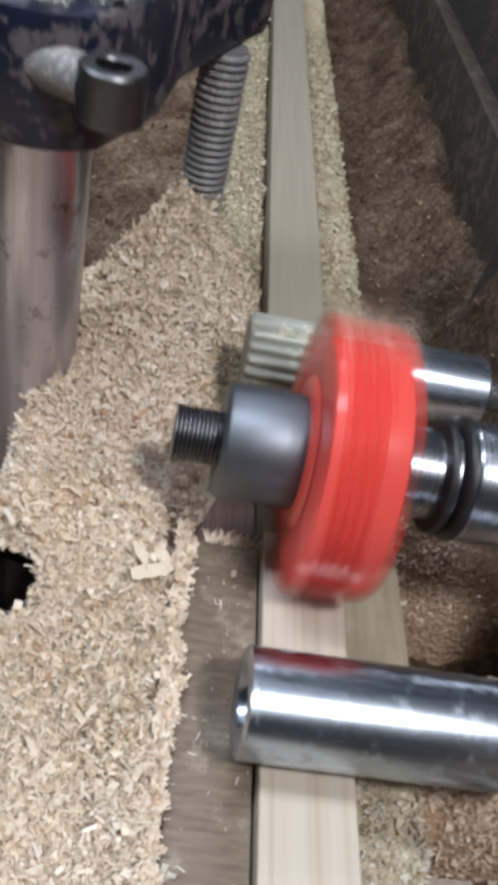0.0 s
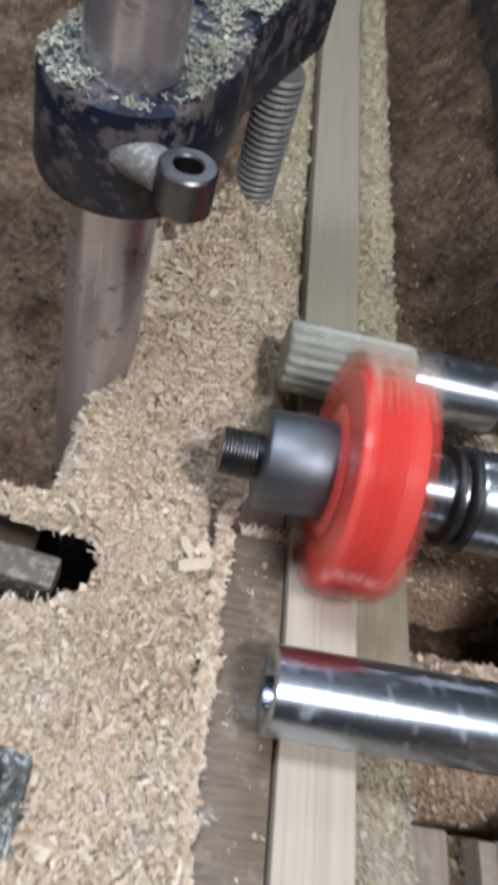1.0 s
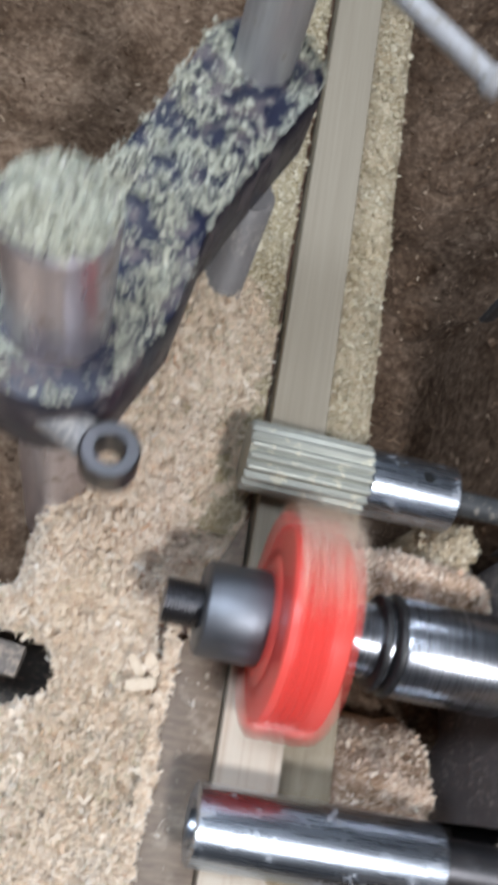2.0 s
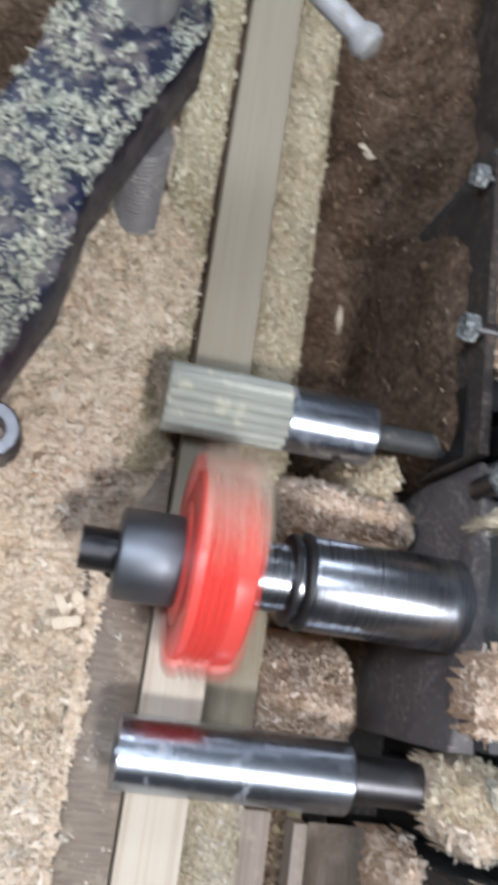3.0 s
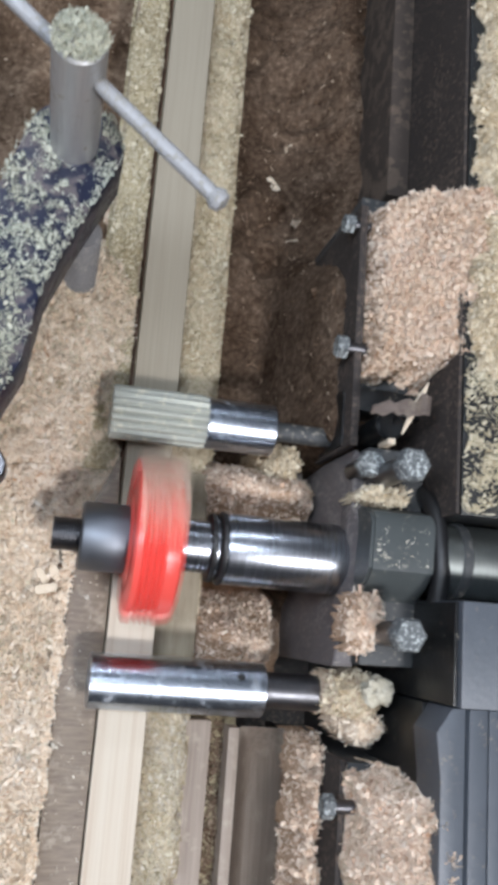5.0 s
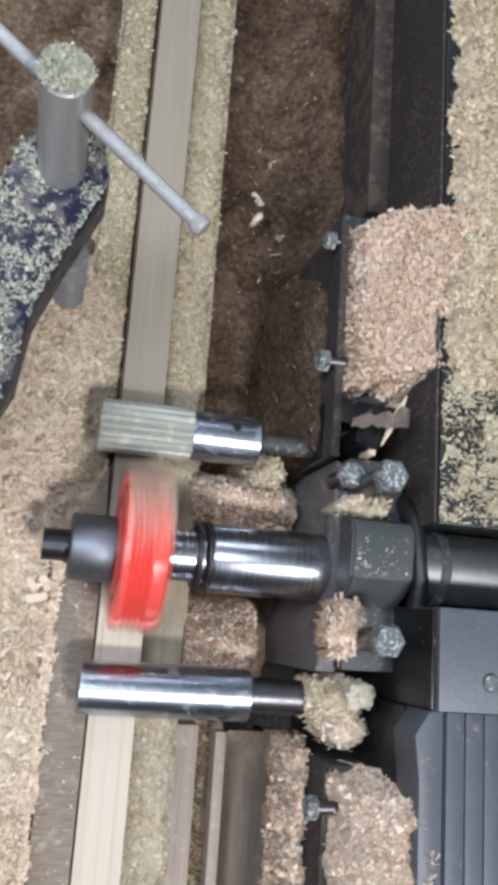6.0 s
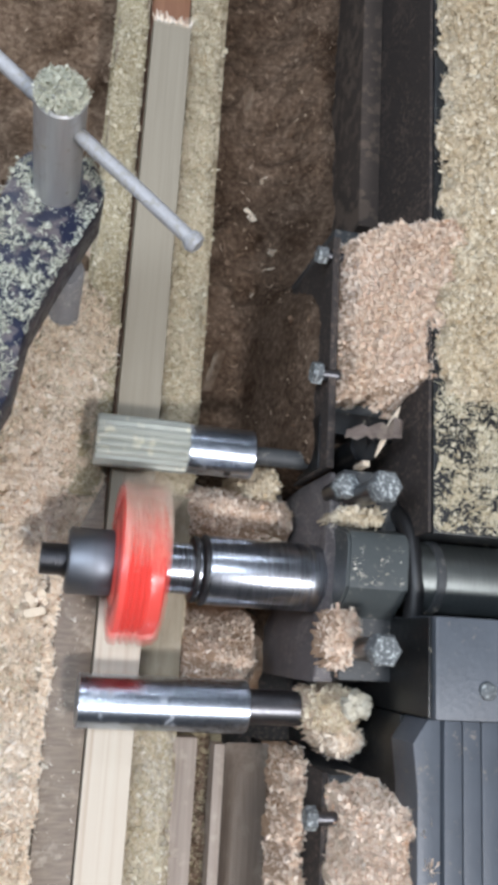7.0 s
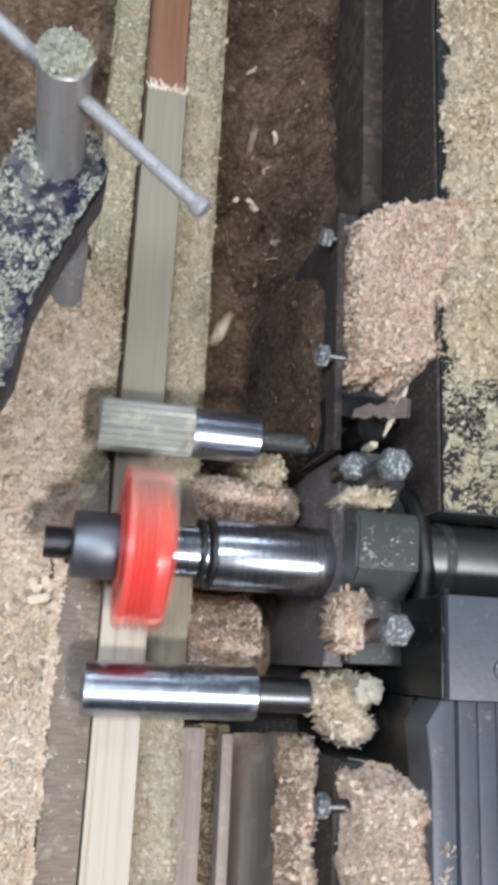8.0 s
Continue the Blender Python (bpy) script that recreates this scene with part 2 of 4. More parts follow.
def lathe(profile, seg=48, axis="x", wobble=0.0):
    """A turned body: profile is a list of (place along the axis, radius)."""
    bm = bmesh.new()
    rings = []
    for s, r in profile:
        ring = []
        for i in range(seg):
            a = 2 * math.pi * i / seg
            rr = r * (1 + wobble * noise.noise((s * 60, math.cos(a) * 2, math.sin(a) * 2)))
            c, d = rr * math.cos(a), rr * math.sin(a)
            ring.append(bm.verts.new((s, c, d) if axis == "x" else (c, d, s)))
        rings.append(ring)
    for a, b in zip(rings, rings[1:]):
        for i in range(seg):
            j = (i + 1) % seg
            bm.faces.new((a[i], a[j], b[j], b[i]))
    bm.faces.new(rings[0][::-1])
    bm.faces.new(rings[-1])
    bmesh.ops.recalc_face_normals(bm, faces=bm.faces)
    return bm


def rod(x0, x1, r, chamfer=0.001, seg=48, axis="x"):
    c = chamfer
    return lathe([(x0, r - c), (x0 + c, r), (x1 - c, r), (x1, r - c)], seg, axis)


def block(x0, x1, y0, y1, z0, z1, bevel=0.0015, seg=2):
    bm = bmesh.new()
    bmesh.ops.create_cube(bm, size=1)
    for v in bm.verts:
        v.co = Vector(((x0 + x1) / 2 + v.co.x * (x1 - x0), (y0 + y1) / 2 + v.co.y * (y1 - y0), (z0 + z1) / 2 + v.co.z * (z1 - z0)))
    if bevel:
        bmesh.ops.bevel(bm, geom=list(bm.edges), offset=bevel, segments=seg, affect="EDGES", profile=0.6)
    return bm


def slab(outline, z0, z1, bevel=0.002):
    """An upright prism over an outline in x, y."""
    bm = bmesh.new()
    low = [bm.verts.new((x, y, z0)) for x, y in outline]
    face = bm.faces.new(low)
    top = bmesh.ops.extrude_face_region(bm, geom=[face])
    for v in top["geom"]:
        if isinstance(v, bmesh.types.BMVert):
            v.co.z = z1
    bmesh.ops.recalc_face_normals(bm, faces=bm.faces)
    if bevel:
        rim = [e for e in bm.edges if abs(e.verts[0].co.z - e.verts[1].co.z) < 1e-6]
        bmesh.ops.bevel(bm, geom=rim, offset=bevel, segments=2, affect="EDGES", profile=0.6)
    return bm


def hex_head(r, h, seg=6):
    return [(0, r), (h * 0.85, r), (h, r * 0.88)]


def moved(bm, m):
    bmesh.ops.transform(bm, matrix=m, verts=bm.verts)
    return bm


def tube(points, r, seg=12):
    """A round bar along a line of points."""
    bm = bmesh.new()
    rings = []
    pts = [Vector(p) for p in points]
    for i, p in enumerate(pts):
        d = (pts[min(i + 1, len(pts) - 1)] - pts[max(i - 1, 0)]).normalized()
        side = d.cross(Vector((0, 0, 1)))
        side = side.normalized() if side.length > 1e-4 else Vector((1, 0, 0))
        up = side.cross(d)
        rings.append([bm.verts.new(p + r * (math.cos(2 * math.pi * k / seg) * side + math.sin(2 * math.pi * k / seg) * up)) for k in range(seg)])
    for a, b in zip(rings, rings[1:]):
        for k in range(seg):
            bm.faces.new((a[k], a[(k + 1) % seg], b[(k + 1) % seg], b[k]))
    bm.faces.new(rings[0][::-1])
    bm.faces.new(rings[-1])
    bmesh.ops.recalc_face_normals(bm, faces=bm.faces)
    return bm


# ---- heaps of sawdust ----
def lattice(x, y, cell, seed):
    """Smooth random values in -1..1 over the plane."""
    g = np.random.RandomState(seed).uniform(-1, 1, (64, 64))
    u, v = np.asarray(x) / cell + 31.7 * (seed % 7), np.asarray(y) / cell + 17.3 * (seed % 5)
    i, j = np.floor(u).astype(int), np.floor(v).astype(int)
    a, b = u - i, v - j
    a, b = a * a * (3 - 2 * a), b * b * (3 - 2 * b)
    p = lambda di, dj: g[(i + di) % 64, (j + dj) % 64]
    return (p(0, 0) * (1 - a) + p(1, 0) * a) * (1 - b) + (p(0, 1) * (1 - a) + p(1, 1) * a) * b


def rough(x, y, seed, big=0.004, small=0.0015):
    return big * lattice(x, y, 0.03, seed) + 0.6 * big * lattice(x, y, 0.013, seed + 1) + small * lattice(x, y, 0.005, seed + 2) + 0.5 * small * lattice(x, y, 0.0024, seed + 3)


def bell(x, y, cx, cy, rx, ry):
    return np.exp(-(((x - cx) / rx) ** 2 + ((y - cy) / ry) ** 2))


def step(v, a, b):
    t = np.clip((v - a) / (b - a), 0, 1)
    return t * t * (3 - 2 * t)


def terrain(name, height, x0, x1, y0, y1, cell, material, label, category="sawdust", kind="stuff", keep=None):
    """A bed of dust as one sheet with a skirt that goes down into its support."""
    nx, ny = max(int((x1 - x0) / cell), 2), max(int((y1 - y0) / cell), 2)
    X, Y = np.meshgrid(np.linspace(x0, x1, nx), np.linspace(y0, y1, ny), indexing="ij")
    Z = height(X, Y)
    co = np.stack([X, Y, Z], -1).reshape(-1, 3)
    idx = np.arange(nx * ny).reshape(nx, ny)
    quads = np.stack([idx[:-1, :-1], idx[1:, :-1], idx[1:, 1:], idx[:-1, 1:]], -1).reshape(-1, 4)
    if keep is not None:
        quads = quads[keep(co[quads].mean(1)[:, 0], co[quads].mean(1)[:, 1])]
    me = bpy.data.meshes.new(name)
    me.from_pydata(co.tolist(), [], quads.tolist())
    me.materials.append(material)
    me.shade_smooth()
    return tagged(new(name, me), label, category, kind=kind)


def flakes(name, height, count, x0, x1, y0, y1, size, material, label, seed, keep=None, lift=0.0008, category="sawdust", tilt=0.4, slim=1.0):
    """Curled shavings strewn over a height field, joined into one heap."""
    rs = np.random.RandomState(seed)
    x, y = rs.uniform(x0, x1, count), rs.uniform(y0, y1, count)
    if keep is not None:
        ok = keep(x, y, rs.uniform(0, 1, count))
        x, y = x[ok], y[ok]
    n = len(x)
    e = 0.002
    z = height(x, y)
    nx, ny = -(height(x + e, y) - z) / e, -(height(x, y + e) - z) / e
    nx, ny = np.clip(nx, -0.8, 0.8) + rs.normal(0, tilt, n), np.clip(ny, -0.8, 0.8) + rs.normal(0, tilt, n)
    up = np.stack([nx, ny, np.ones(n)], -1)
    up /= np.linalg.norm(up, axis=1)[:, None]
    a = rs.uniform(0, 2 * math.pi, n)
    s = np.stack([np.cos(a), np.sin(a), np.zeros(n)], -1)
    s -= up * (s * up).sum(1)[:, None]
    s /= np.linalg.norm(s, axis=1)[:, None]
    t = np.cross(up, s)
    length = size * np.exp(0.55 * np.clip(rs.normal(0, 1, n), -2.0, 1.5))
    width = length * np.where(rs.uniform(0, 1, n) < 0.15, rs.uniform(0.45, 0.8, n), rs.uniform(0.10, 0.34, n))
    width *= slim
    curl = length * rs.uniform(-0.25, 0.75, n)
    mid = np.stack([x, y, z + lift + 0.25 * np.abs(curl)], -1)
    out = np.empty((n, 6, 3))
    for k, (u, c) in enumerate(((-0.5, 0.6), (0.0, -0.4), (0.5, 0.6))):
        base = mid + s * (u * length)[:, None] + up * (c * curl)[:, None]
        skew = t * (0.5 * width * rs.uniform(0.55, 1.1, n))[:, None]
        out[:, 2 * k], out[:, 2 * k + 1] = base - skew, base + skew
    f = np.arange(n)[:, None, None] * 6 + np.array([[0, 2, 3, 1], [2, 4, 5, 3]])
    me = bpy.data.meshes.new(name)
    me.from_pydata(out.reshape(-1, 3).tolist(), [], f.reshape(-1, 4).tolist())
    me.materials.append(material)
    return tagged(new(name, me), label, category, kind="stuff")


# ---- unseen workshop shell, added round the machine ----
def setting(name, bm, mat, label, category):
    return tagged(part(name, bm, mat, None, "", smooth=False), label, category, kind="structure")


# Out of view: these close the place and give the chrome something to reflect.
setting("floor", block(-2.6, 2.6, -2.4, 3.0, -0.95, -0.85, 0), FLOOR, "unseen concrete floor that closes the workshop", "floor")
setting("ceiling", block(-2.6, 2.6, -2.4, 3.0, 1.7, 1.8, 0), WALL, "unseen grey ceiling that closes the workshop", "ceiling")
setting("wall_north", block(-2.6, 2.6, 2.9, 3.0, -0.85, 1.7, 0), WALL, "unseen grey wall that closes the workshop", "wall")
setting("wall_south", block(-2.6, 2.6, -2.4, -2.3, -0.85, 1.7, 0), WALL, "unseen grey wall that closes the workshop", "wall")
setting("wall_east", block(2.5, 2.6, -2.3, 2.9, -0.85, 1.7, 0), WALL, "unseen grey wall that closes the workshop", "wall")
setting("wall_west", block(-2.6, -2.5, -2.3, 2.9, -0.85, 1.7, 0), WALL, "unseen grey wall that closes the workshop", "wall")

BED = -0.0135      # top of the bed plate under the stock
SPIN_Y, SPIN_Z = 0.2645, 0.064
ROLL_A_Y, ROLL_B_Y = 0.3665, 0.161

# ---- machine frame ----
frame_thing = thing("machine_frame", (0, 0, -0.85), "dark cast-iron moulder frame caked with brown sawdust", "machine")
LOW = Matrix.Translation((0, 0, 0.85))
part("plinth", moved(block(-0.55, 0.55, -0.5, 1.6, -0.85, -0.16, 0.01), LOW), CAST_BROWN, frame_thing, smooth=False)
part("bed_plate", moved(block(-0.0205, 0.0182, -0.5, 1.6, -0.13, BED, 0.001), LOW), RUST, frame_thing, "rust-brown bed plate under the stock")
part("left_ledge", moved(block(-0.052, -0.0222, 0.341, 1.6, -0.16, -0.003, 0.002), LOW), LEDGE, frame_thing)
part("right_ledge", moved(block(0.0192, 0.054, -0.5, 1.6, -0.16, -0.020, 0.002), LOW), LEDGE, frame_thing)
part("side_rail", moved(block(0.1465, 0.153, 0.352, 0.556, -0.16, 0.086, 0.001), LOW), CAST_DARK, frame_thing)
part("side_rail", moved(block(0.1585, 0.1632, -0.5, 0.117, -0.16, 0.066, 0.001), LOW), CAST_DARK, frame_thing)
part("shelf", moved(block(0.1535, 0.2105, 0.405, 0.575, -0.16, 0.066, 0.002), LOW), CAST, frame_thing)
part("shelf", moved(block(0.1635, 0.2105, -0.5, 0.115, -0.16, 0.062, 0.002), LOW), CAST, frame_thing)
part("cross_bar", moved(block(0.188, 0.2080, 0.60, 1.6, -0.16, 0.035, 0.0008), LOW), BAR_BROWN, frame_thing)
part("outer_beam", moved(block(0.2115, 0.55, 0.2975, 1.6, -0.16, 0.145, 0.002), LOW), BLACK, frame_thing, "black enamelled beam strewn with sawdust")
part("beam_side", moved(block(0.2088, 0.2113, 0.2985, 1.6, -0.16, 0.1425, 0.0006), LOW), CAST_DARK, frame_thing, "brown dusted side of the black beam")
part("back_plate", moved(block(0.1295, 0.141, 0.30, 0.345, -0.16, -0.02, 0.002), LOW), CAST_BROWN, frame_thing)
part("runner", moved(block(0.0555, 0.0775, -0.5, 0.130, -0.16, -0.026, 0.0015), LOW), PLANK, frame_thing)
part("runner", moved(block(0.091, 0.1005, -0.5, 0.126, -0.16, -0.020, 0.0015), LOW), PLANK, frame_thing)


def trough():
    """A half-round channel with an arched far end."""
    bm = bmesh.new()
    n, rows = 14, []
    for y in (-0.5, 0.06, 0.1, 0.115, 0.123, 0.127):
        sag = 0.032 * (1 - step(y, 0.085, 0.128)) ** 0.7
        rows.append([bm.verts.new((0.101 + 0.038 * i / n, y, -0.022 - sag * math.sin(math.pi * i / n))) for i in range(n + 1)])
    for a, b in zip(rows, rows[1:]):
        for i in range(n):
            bm.faces.new((a[i], a[i + 1], b[i + 1], b[i]))
    bmesh.ops.solidify(bm, geom=list(bm.faces), thickness=0.003)
    bmesh.ops.recalc_face_normals(bm, faces=bm.faces)
    return bm


part("trough", moved(trough(), LOW), PLANK, frame_thing)
part("fence", moved(slab([(-0.0535, -0.5), (-0.0198, -0.5), (-0.0202, 0.2555), (-0.0262, 0.2565), (-0.0340, 0.2585), (-0.0430, 0.2592), (-0.0475, 0.2570), (-0.0520, 0.249)], -0.06, 0.006, 0.0012), LOW), FENCE, frame_thing, "worn brown wooden fence plate beside the stock")
part("fence_heel", moved(slab([(-0.0520, 0.2600), (-0.0205, 0.2600), (-0.0208, 0.3000), (-0.0390, 0.3000)], -0.06, -0.0035, 0.001), LOW), RECESS, frame_thing, "hollow cut into the fence, coloured dark for the nut's shadow")
part("fence_tip", moved(slab([(-0.0208, 0.2960), (-0.0222, 0.338), (-0.0255, 0.332), (-0.0405, 0.2960)], -0.06, 0.006, 0.001), LOW), FENCE, frame_thing, "pointed worn tip of the fence")
part("ledge_board", moved(block(0.0193, 0.0545, 0.176, 0.332, -0.03, -0.0085, 0.0012), LOW), BARE, frame_thing, "bare olive-brown board beside the stock")


def torn_edge():
    """Fibres that stand from the edge the cutter has chewed."""
    rs = random.Random(8)
    bm = bmesh.new()
    for i in range(90):
        x = rs.uniform(-0.0455, -0.0215)
        y = 0.2575 + rs.uniform(-0.0025, 0.0015)
        a, l, w = rs.uniform(-1.1, 1.1), rs.uniform(0.002, 0.0065), rs.uniform(0.0002, 0.0007)
        p, d = Vector((x, y, 0.0062)), Vector((math.sin(a), math.cos(a), rs.uniform(-0.1, 0.6))) * l
        side = Vector((math.cos(a), -math.sin(a), 0)) * w
        bend = Vector((rs.uniform(-1, 1), rs.uniform(-1, 1), 0.4)) * 0.001
        low = [bm.verts.new(p + k * side) for k in (-1, 1)]
        mid = [bm.verts.new(p + d * 0.55 + bend + k * side * 0.8) for k in (-1, 1)]
        tip = [bm.verts.new(p + d + k * side * 0.3) for k in (-1, 1)]
        bm.faces.new((low[0], low[1], mid[1], mid[0]))
        bm.faces.new((mid[0], mid[1], tip[1], tip[0]))
    return bm


part("torn_edge", moved(torn_edge(), LOW), CHIP_WARM, frame_thing, "pale torn fibres along the chewed edge of the fence")

# ---- the stock ----
stock = thing("wood_strip", (0, 0, BED), "long pine strip, ribbed and pale past the cutter", "wood strip")
part("board", block(-0.0190, 0.0180, -0.95, 1.4145, 0.0005, 0.026, 0.0006, 1), STRIP, stock)


def fuzz():
    """Torn fibres at the sawn tail of the strip."""
    rs = random.Random(5)
    bm = bmesh.new()
    for i in range(34):
        x = rs.uniform(-0.018, 0.018)
        y, z, l = 1.4135 + rs.uniform(-0.003, 0.001), 0.0262 + rs.uniform(-0.0005, 0.001), rs.uniform(0.003, 0.009)
        a = rs.uniform(-1.2, 1.2)
        d = Vector((math.sin(a), math.cos(a), rs.uniform(-0.2, 0.5))) * l
        w = Vector((math.cos(a), -math.sin(a), 0)) * rs.uniform(0.0005, 0.0016)
        p = Vector((x, y, z))
        v = [bm.verts.new(q) for q in (p - w, p + w, p + d + w * 0.3 + Vector((0, 0, 0.001)), p + d - w * 0.3)]
        bm.faces.new(v)
    return bm


part("torn_fibre", fuzz(), CHIP_WARM, stock, "pale torn fibres at the sawn end")


# ---- feed rollers ----
def ridged(x0, x1, r, depth, teeth):
    """A roller with rounded teeth that run along it."""
    bm = bmesh.new()
    seg = teeth * 6
    rings = []
    for x, k in ((x0, 0.93), (x0 + 0.0015, 1.0), (x1 - 0.003, 1.0), (x1, 0.97)):
        rings.append([bm.verts.new((x, k * rr * math.cos(a), k * rr * math.sin(a))) for a, rr in
                      ((2 * math.pi * i / seg, r - depth * (0.5 - 0.5 * math.cos(2 * math.pi * i * teeth / seg)) ** 1.5) for i in range(seg))])
    for a, b in zip(rings, rings[1:]):
        for i in range(seg):
            bm.faces.new((a[i], a[(i + 1) % seg], b[(i + 1) % seg], b[i]))
    bm.faces.new(rings[0][::-1])
    bm.faces.new(rings[-1])
    bmesh.ops.recalc_face_normals(bm, faces=bm.faces)
    return bm


feed_roller = thing("feed_roller", (0, ROLL_A_Y, 0.0365), "ridged steel feed roller with a chrome sleeve", "roller")
part("ridged_drum", ridged(-0.0365, 0.0400, 0.0218, 0.0032, 18), KNURL, feed_roller, "dust-caked ridged drum")
feed_sleeve = part("sleeve", rod(0.0392, 0.0955, 0.0208, 0.0008, 64), CHROME, feed_roller, "chrome sleeve")
part("axle", rod(0.0945, 0.146, 0.008, 0.0005, 24), CAST, feed_roller)
part("set_screw", moved(rod(0.0198, 0.0210, 0.0034, 0.0001, 20, "z"), Matrix.Translation((0.074, 0, 0))), BLACK, feed_sleeve, "dark set-screw hole")

press_roller = thing("pressure_roller", (0, ROLL_B_Y, 0.0330), "smooth chrome pressure roller on the planed strip", "roller")
press_sleeve = part("sleeve", lathe([(-0.0185, 0.0108), (-0.0290, 0.0118), (-0.0303, 0.0128), (-0.0310, 0.0188), (-0.0300, 0.0205), (0.1018, 0.0205), (0.1026, 0.0196), (0.1027, 0.012)], 72), CHROME, press_roller, "scuffed chrome sleeve with a bored end")
part("axle", rod(0.100, 0.155, 0.0138, 0.0006, 36), STEEL_DARK, press_roller, "dull dark axle")
part("axle_end", rod(-0.020, -0.0175, 0.0104, 0.0004, 24), BLACK, press_roller)
part("set_screw", moved(rod(0.0195, 0.0207, 0.0033, 0.0001, 20, "z"), Matrix.Translation((0.082, 0, 0))), BLACK, press_sleeve, "dark set-screw hole")


# ---- spindle and cutter ----
def threaded(x0, x1, r, pitch, depth, seg=40):
    n = int((x1 - x0) / pitch)
    prof = [(x0, r - 2 * depth)]
    for i in range(n):
        prof += [(x0 + pitch * (i + 0.25), r), (x0 + pitch * (i + 0.5), r), (x0 + pitch * (i + 0.9), r - depth)]
    return lathe(prof + [(x1, r - depth)], seg)


spindle = thing("spindle", (0, SPIN_Y, SPIN_Z), "bright steel cutter spindle with a black clamping nut", "spindle")
part("thread", threaded(-0.0697, -0.046, 0.0121, 0.0018, 0.0007), STEEL_DARK, spindle, "threaded shaft end")
part("nut", lathe([(-0.0498, 0.013), (-0.0500, 0.0225), (-0.0491, 0.0243), (-0.0478, 0.0252), (-0.0175, 0.0252), (-0.0155, 0.0247), (-0.0148, 0.023)], 64), NUT_STEEL, spindle, "blackened round clamping nut")
part("spacer", rod(0.0197, 0.0480, 0.0197, 0.0006, 56), STEEL, spindle)
part("seal", lathe([(0.0445, 0.021), (0.0452, 0.0255), (0.0465, 0.0262), (0.0483, 0.0262), (0.0493, 0.0232)], 56), RUBBER, spindle, "black seal ring")
part("seal", lathe([(0.0508, 0.0235), (0.0525, 0.0268), (0.0538, 0.0278), (0.0560, 0.0278), (0.0570, 0.026)], 56), RUBBER, spindle, "black seal ring")
part("barrel", lathe([(0.0485, 0.0225), (0.0562, 0.0228), (0.0570, 0.0264), (0.0585, 0.0270), (0.1360, 0.0270), (0.1366, 0.0262), (0.1372, 0.0270), (0.1455, 0.0270), (0.1500, 0.0245), (0.154, 0.0235)], 72), STEEL, spindle, "polished steel bearing barrel")


GROOVE_X = [-0.0150, -0.0135, -0.0085, -0.0063, -0.0043, -0.0020, 0.0, 0.0022, 0.0042, 0.0065, 0.0088, 0.0130, 0.0185, 0.0215]
GROOVE_D = [0.0025, 0.0006, 0, 0.0036, 0, 0.0036, 0, 0.0036, 0, 0.0036, 0, 0.0004, 0.0014, 0.004]


def knife(a0):
    """One knife: a red wing with a grooved land, steep in front and relieved behind."""
    bm = bmesh.new()
    grid = []
    for da, base, relief in ((-34, 0.040, None), (-27, None, 0.0050), (-16, None, 0.0022), (-6, None, 0.0008), (4, None, 0.0), (13, None, 0.0), (22, None, 0.0), (23.5, 0.040, None)):
        a = radians(a0 + da)
        grid.append([bm.verts.new((x, q * math.cos(a), q * math.sin(a))) for x, q in ((x, base if base else 0.0615 - relief - d * (1 - relief / 0.03)) for x, d in zip(GROOVE_X, GROOVE_D))])
    for p, q in zip(grid, grid[1:]):
        for i in range(len(GROOVE_X) - 1):
            bm.faces.new((p[i], p[i + 1], q[i + 1], q[i]))
    bm.faces.new([row[0] for row in grid])
    bm.faces.new([row[-1] for row in grid][::-1])
    bmesh.ops.recalc_face_normals(bm, faces=bm.faces)
    return bm


cutter = thing("cutter_head", (0, SPIN_Y, SPIN_Z), "spinning red enamelled moulding cutter head with three profiled knives", "cutter")
BODY = [(x, 0.0525 - 0.8 * d) for x, d in zip(GROOVE_X[2:12], GROOVE_D[2:12])]
part("body", lathe([(-0.0138, 0.02), (-0.0138, 0.034), (-0.0134, 0.047), (-0.0122, 0.0517)] + BODY + [(0.0185, 0.0515), (0.0203, 0.048), (0.0207, 0.02)], 72), RED, cutter, "grooved red body")
part("collar", lathe([(-0.0162, 0.02), (-0.0162, 0.0285), (-0.0152, 0.0335), (-0.0142, 0.0345), (-0.0135, 0.031)], 64), RED, cutter, "glossy red collar")
for a0 in (205, 325, 85):
    part("knife", knife(a0), RED, cutter)

# ---- bearing housing on the frame ----
housing = thing("bearing_housing", (0.17, SPIN_Y, -0.05), "dark cast-iron bearing housing dusted with shavings", "bearing housing")
AT = Matrix.Translation((-0.17, -SPIN_Y, 0.05))
part("flange", moved(slab([(0.1450, 0.184), (0.162, 0.184), (0.162, 0.350), (0.156, 0.352), (0.1515, 0.343), (0.1505, 0.305), (0.1535, 0.290), (0.1535, 0.240), (0.1490, 0.226), (0.1455, 0.205)], -0.14, 0.074, 0.004), AT), FLANGE, housing, "dark mottled flange")


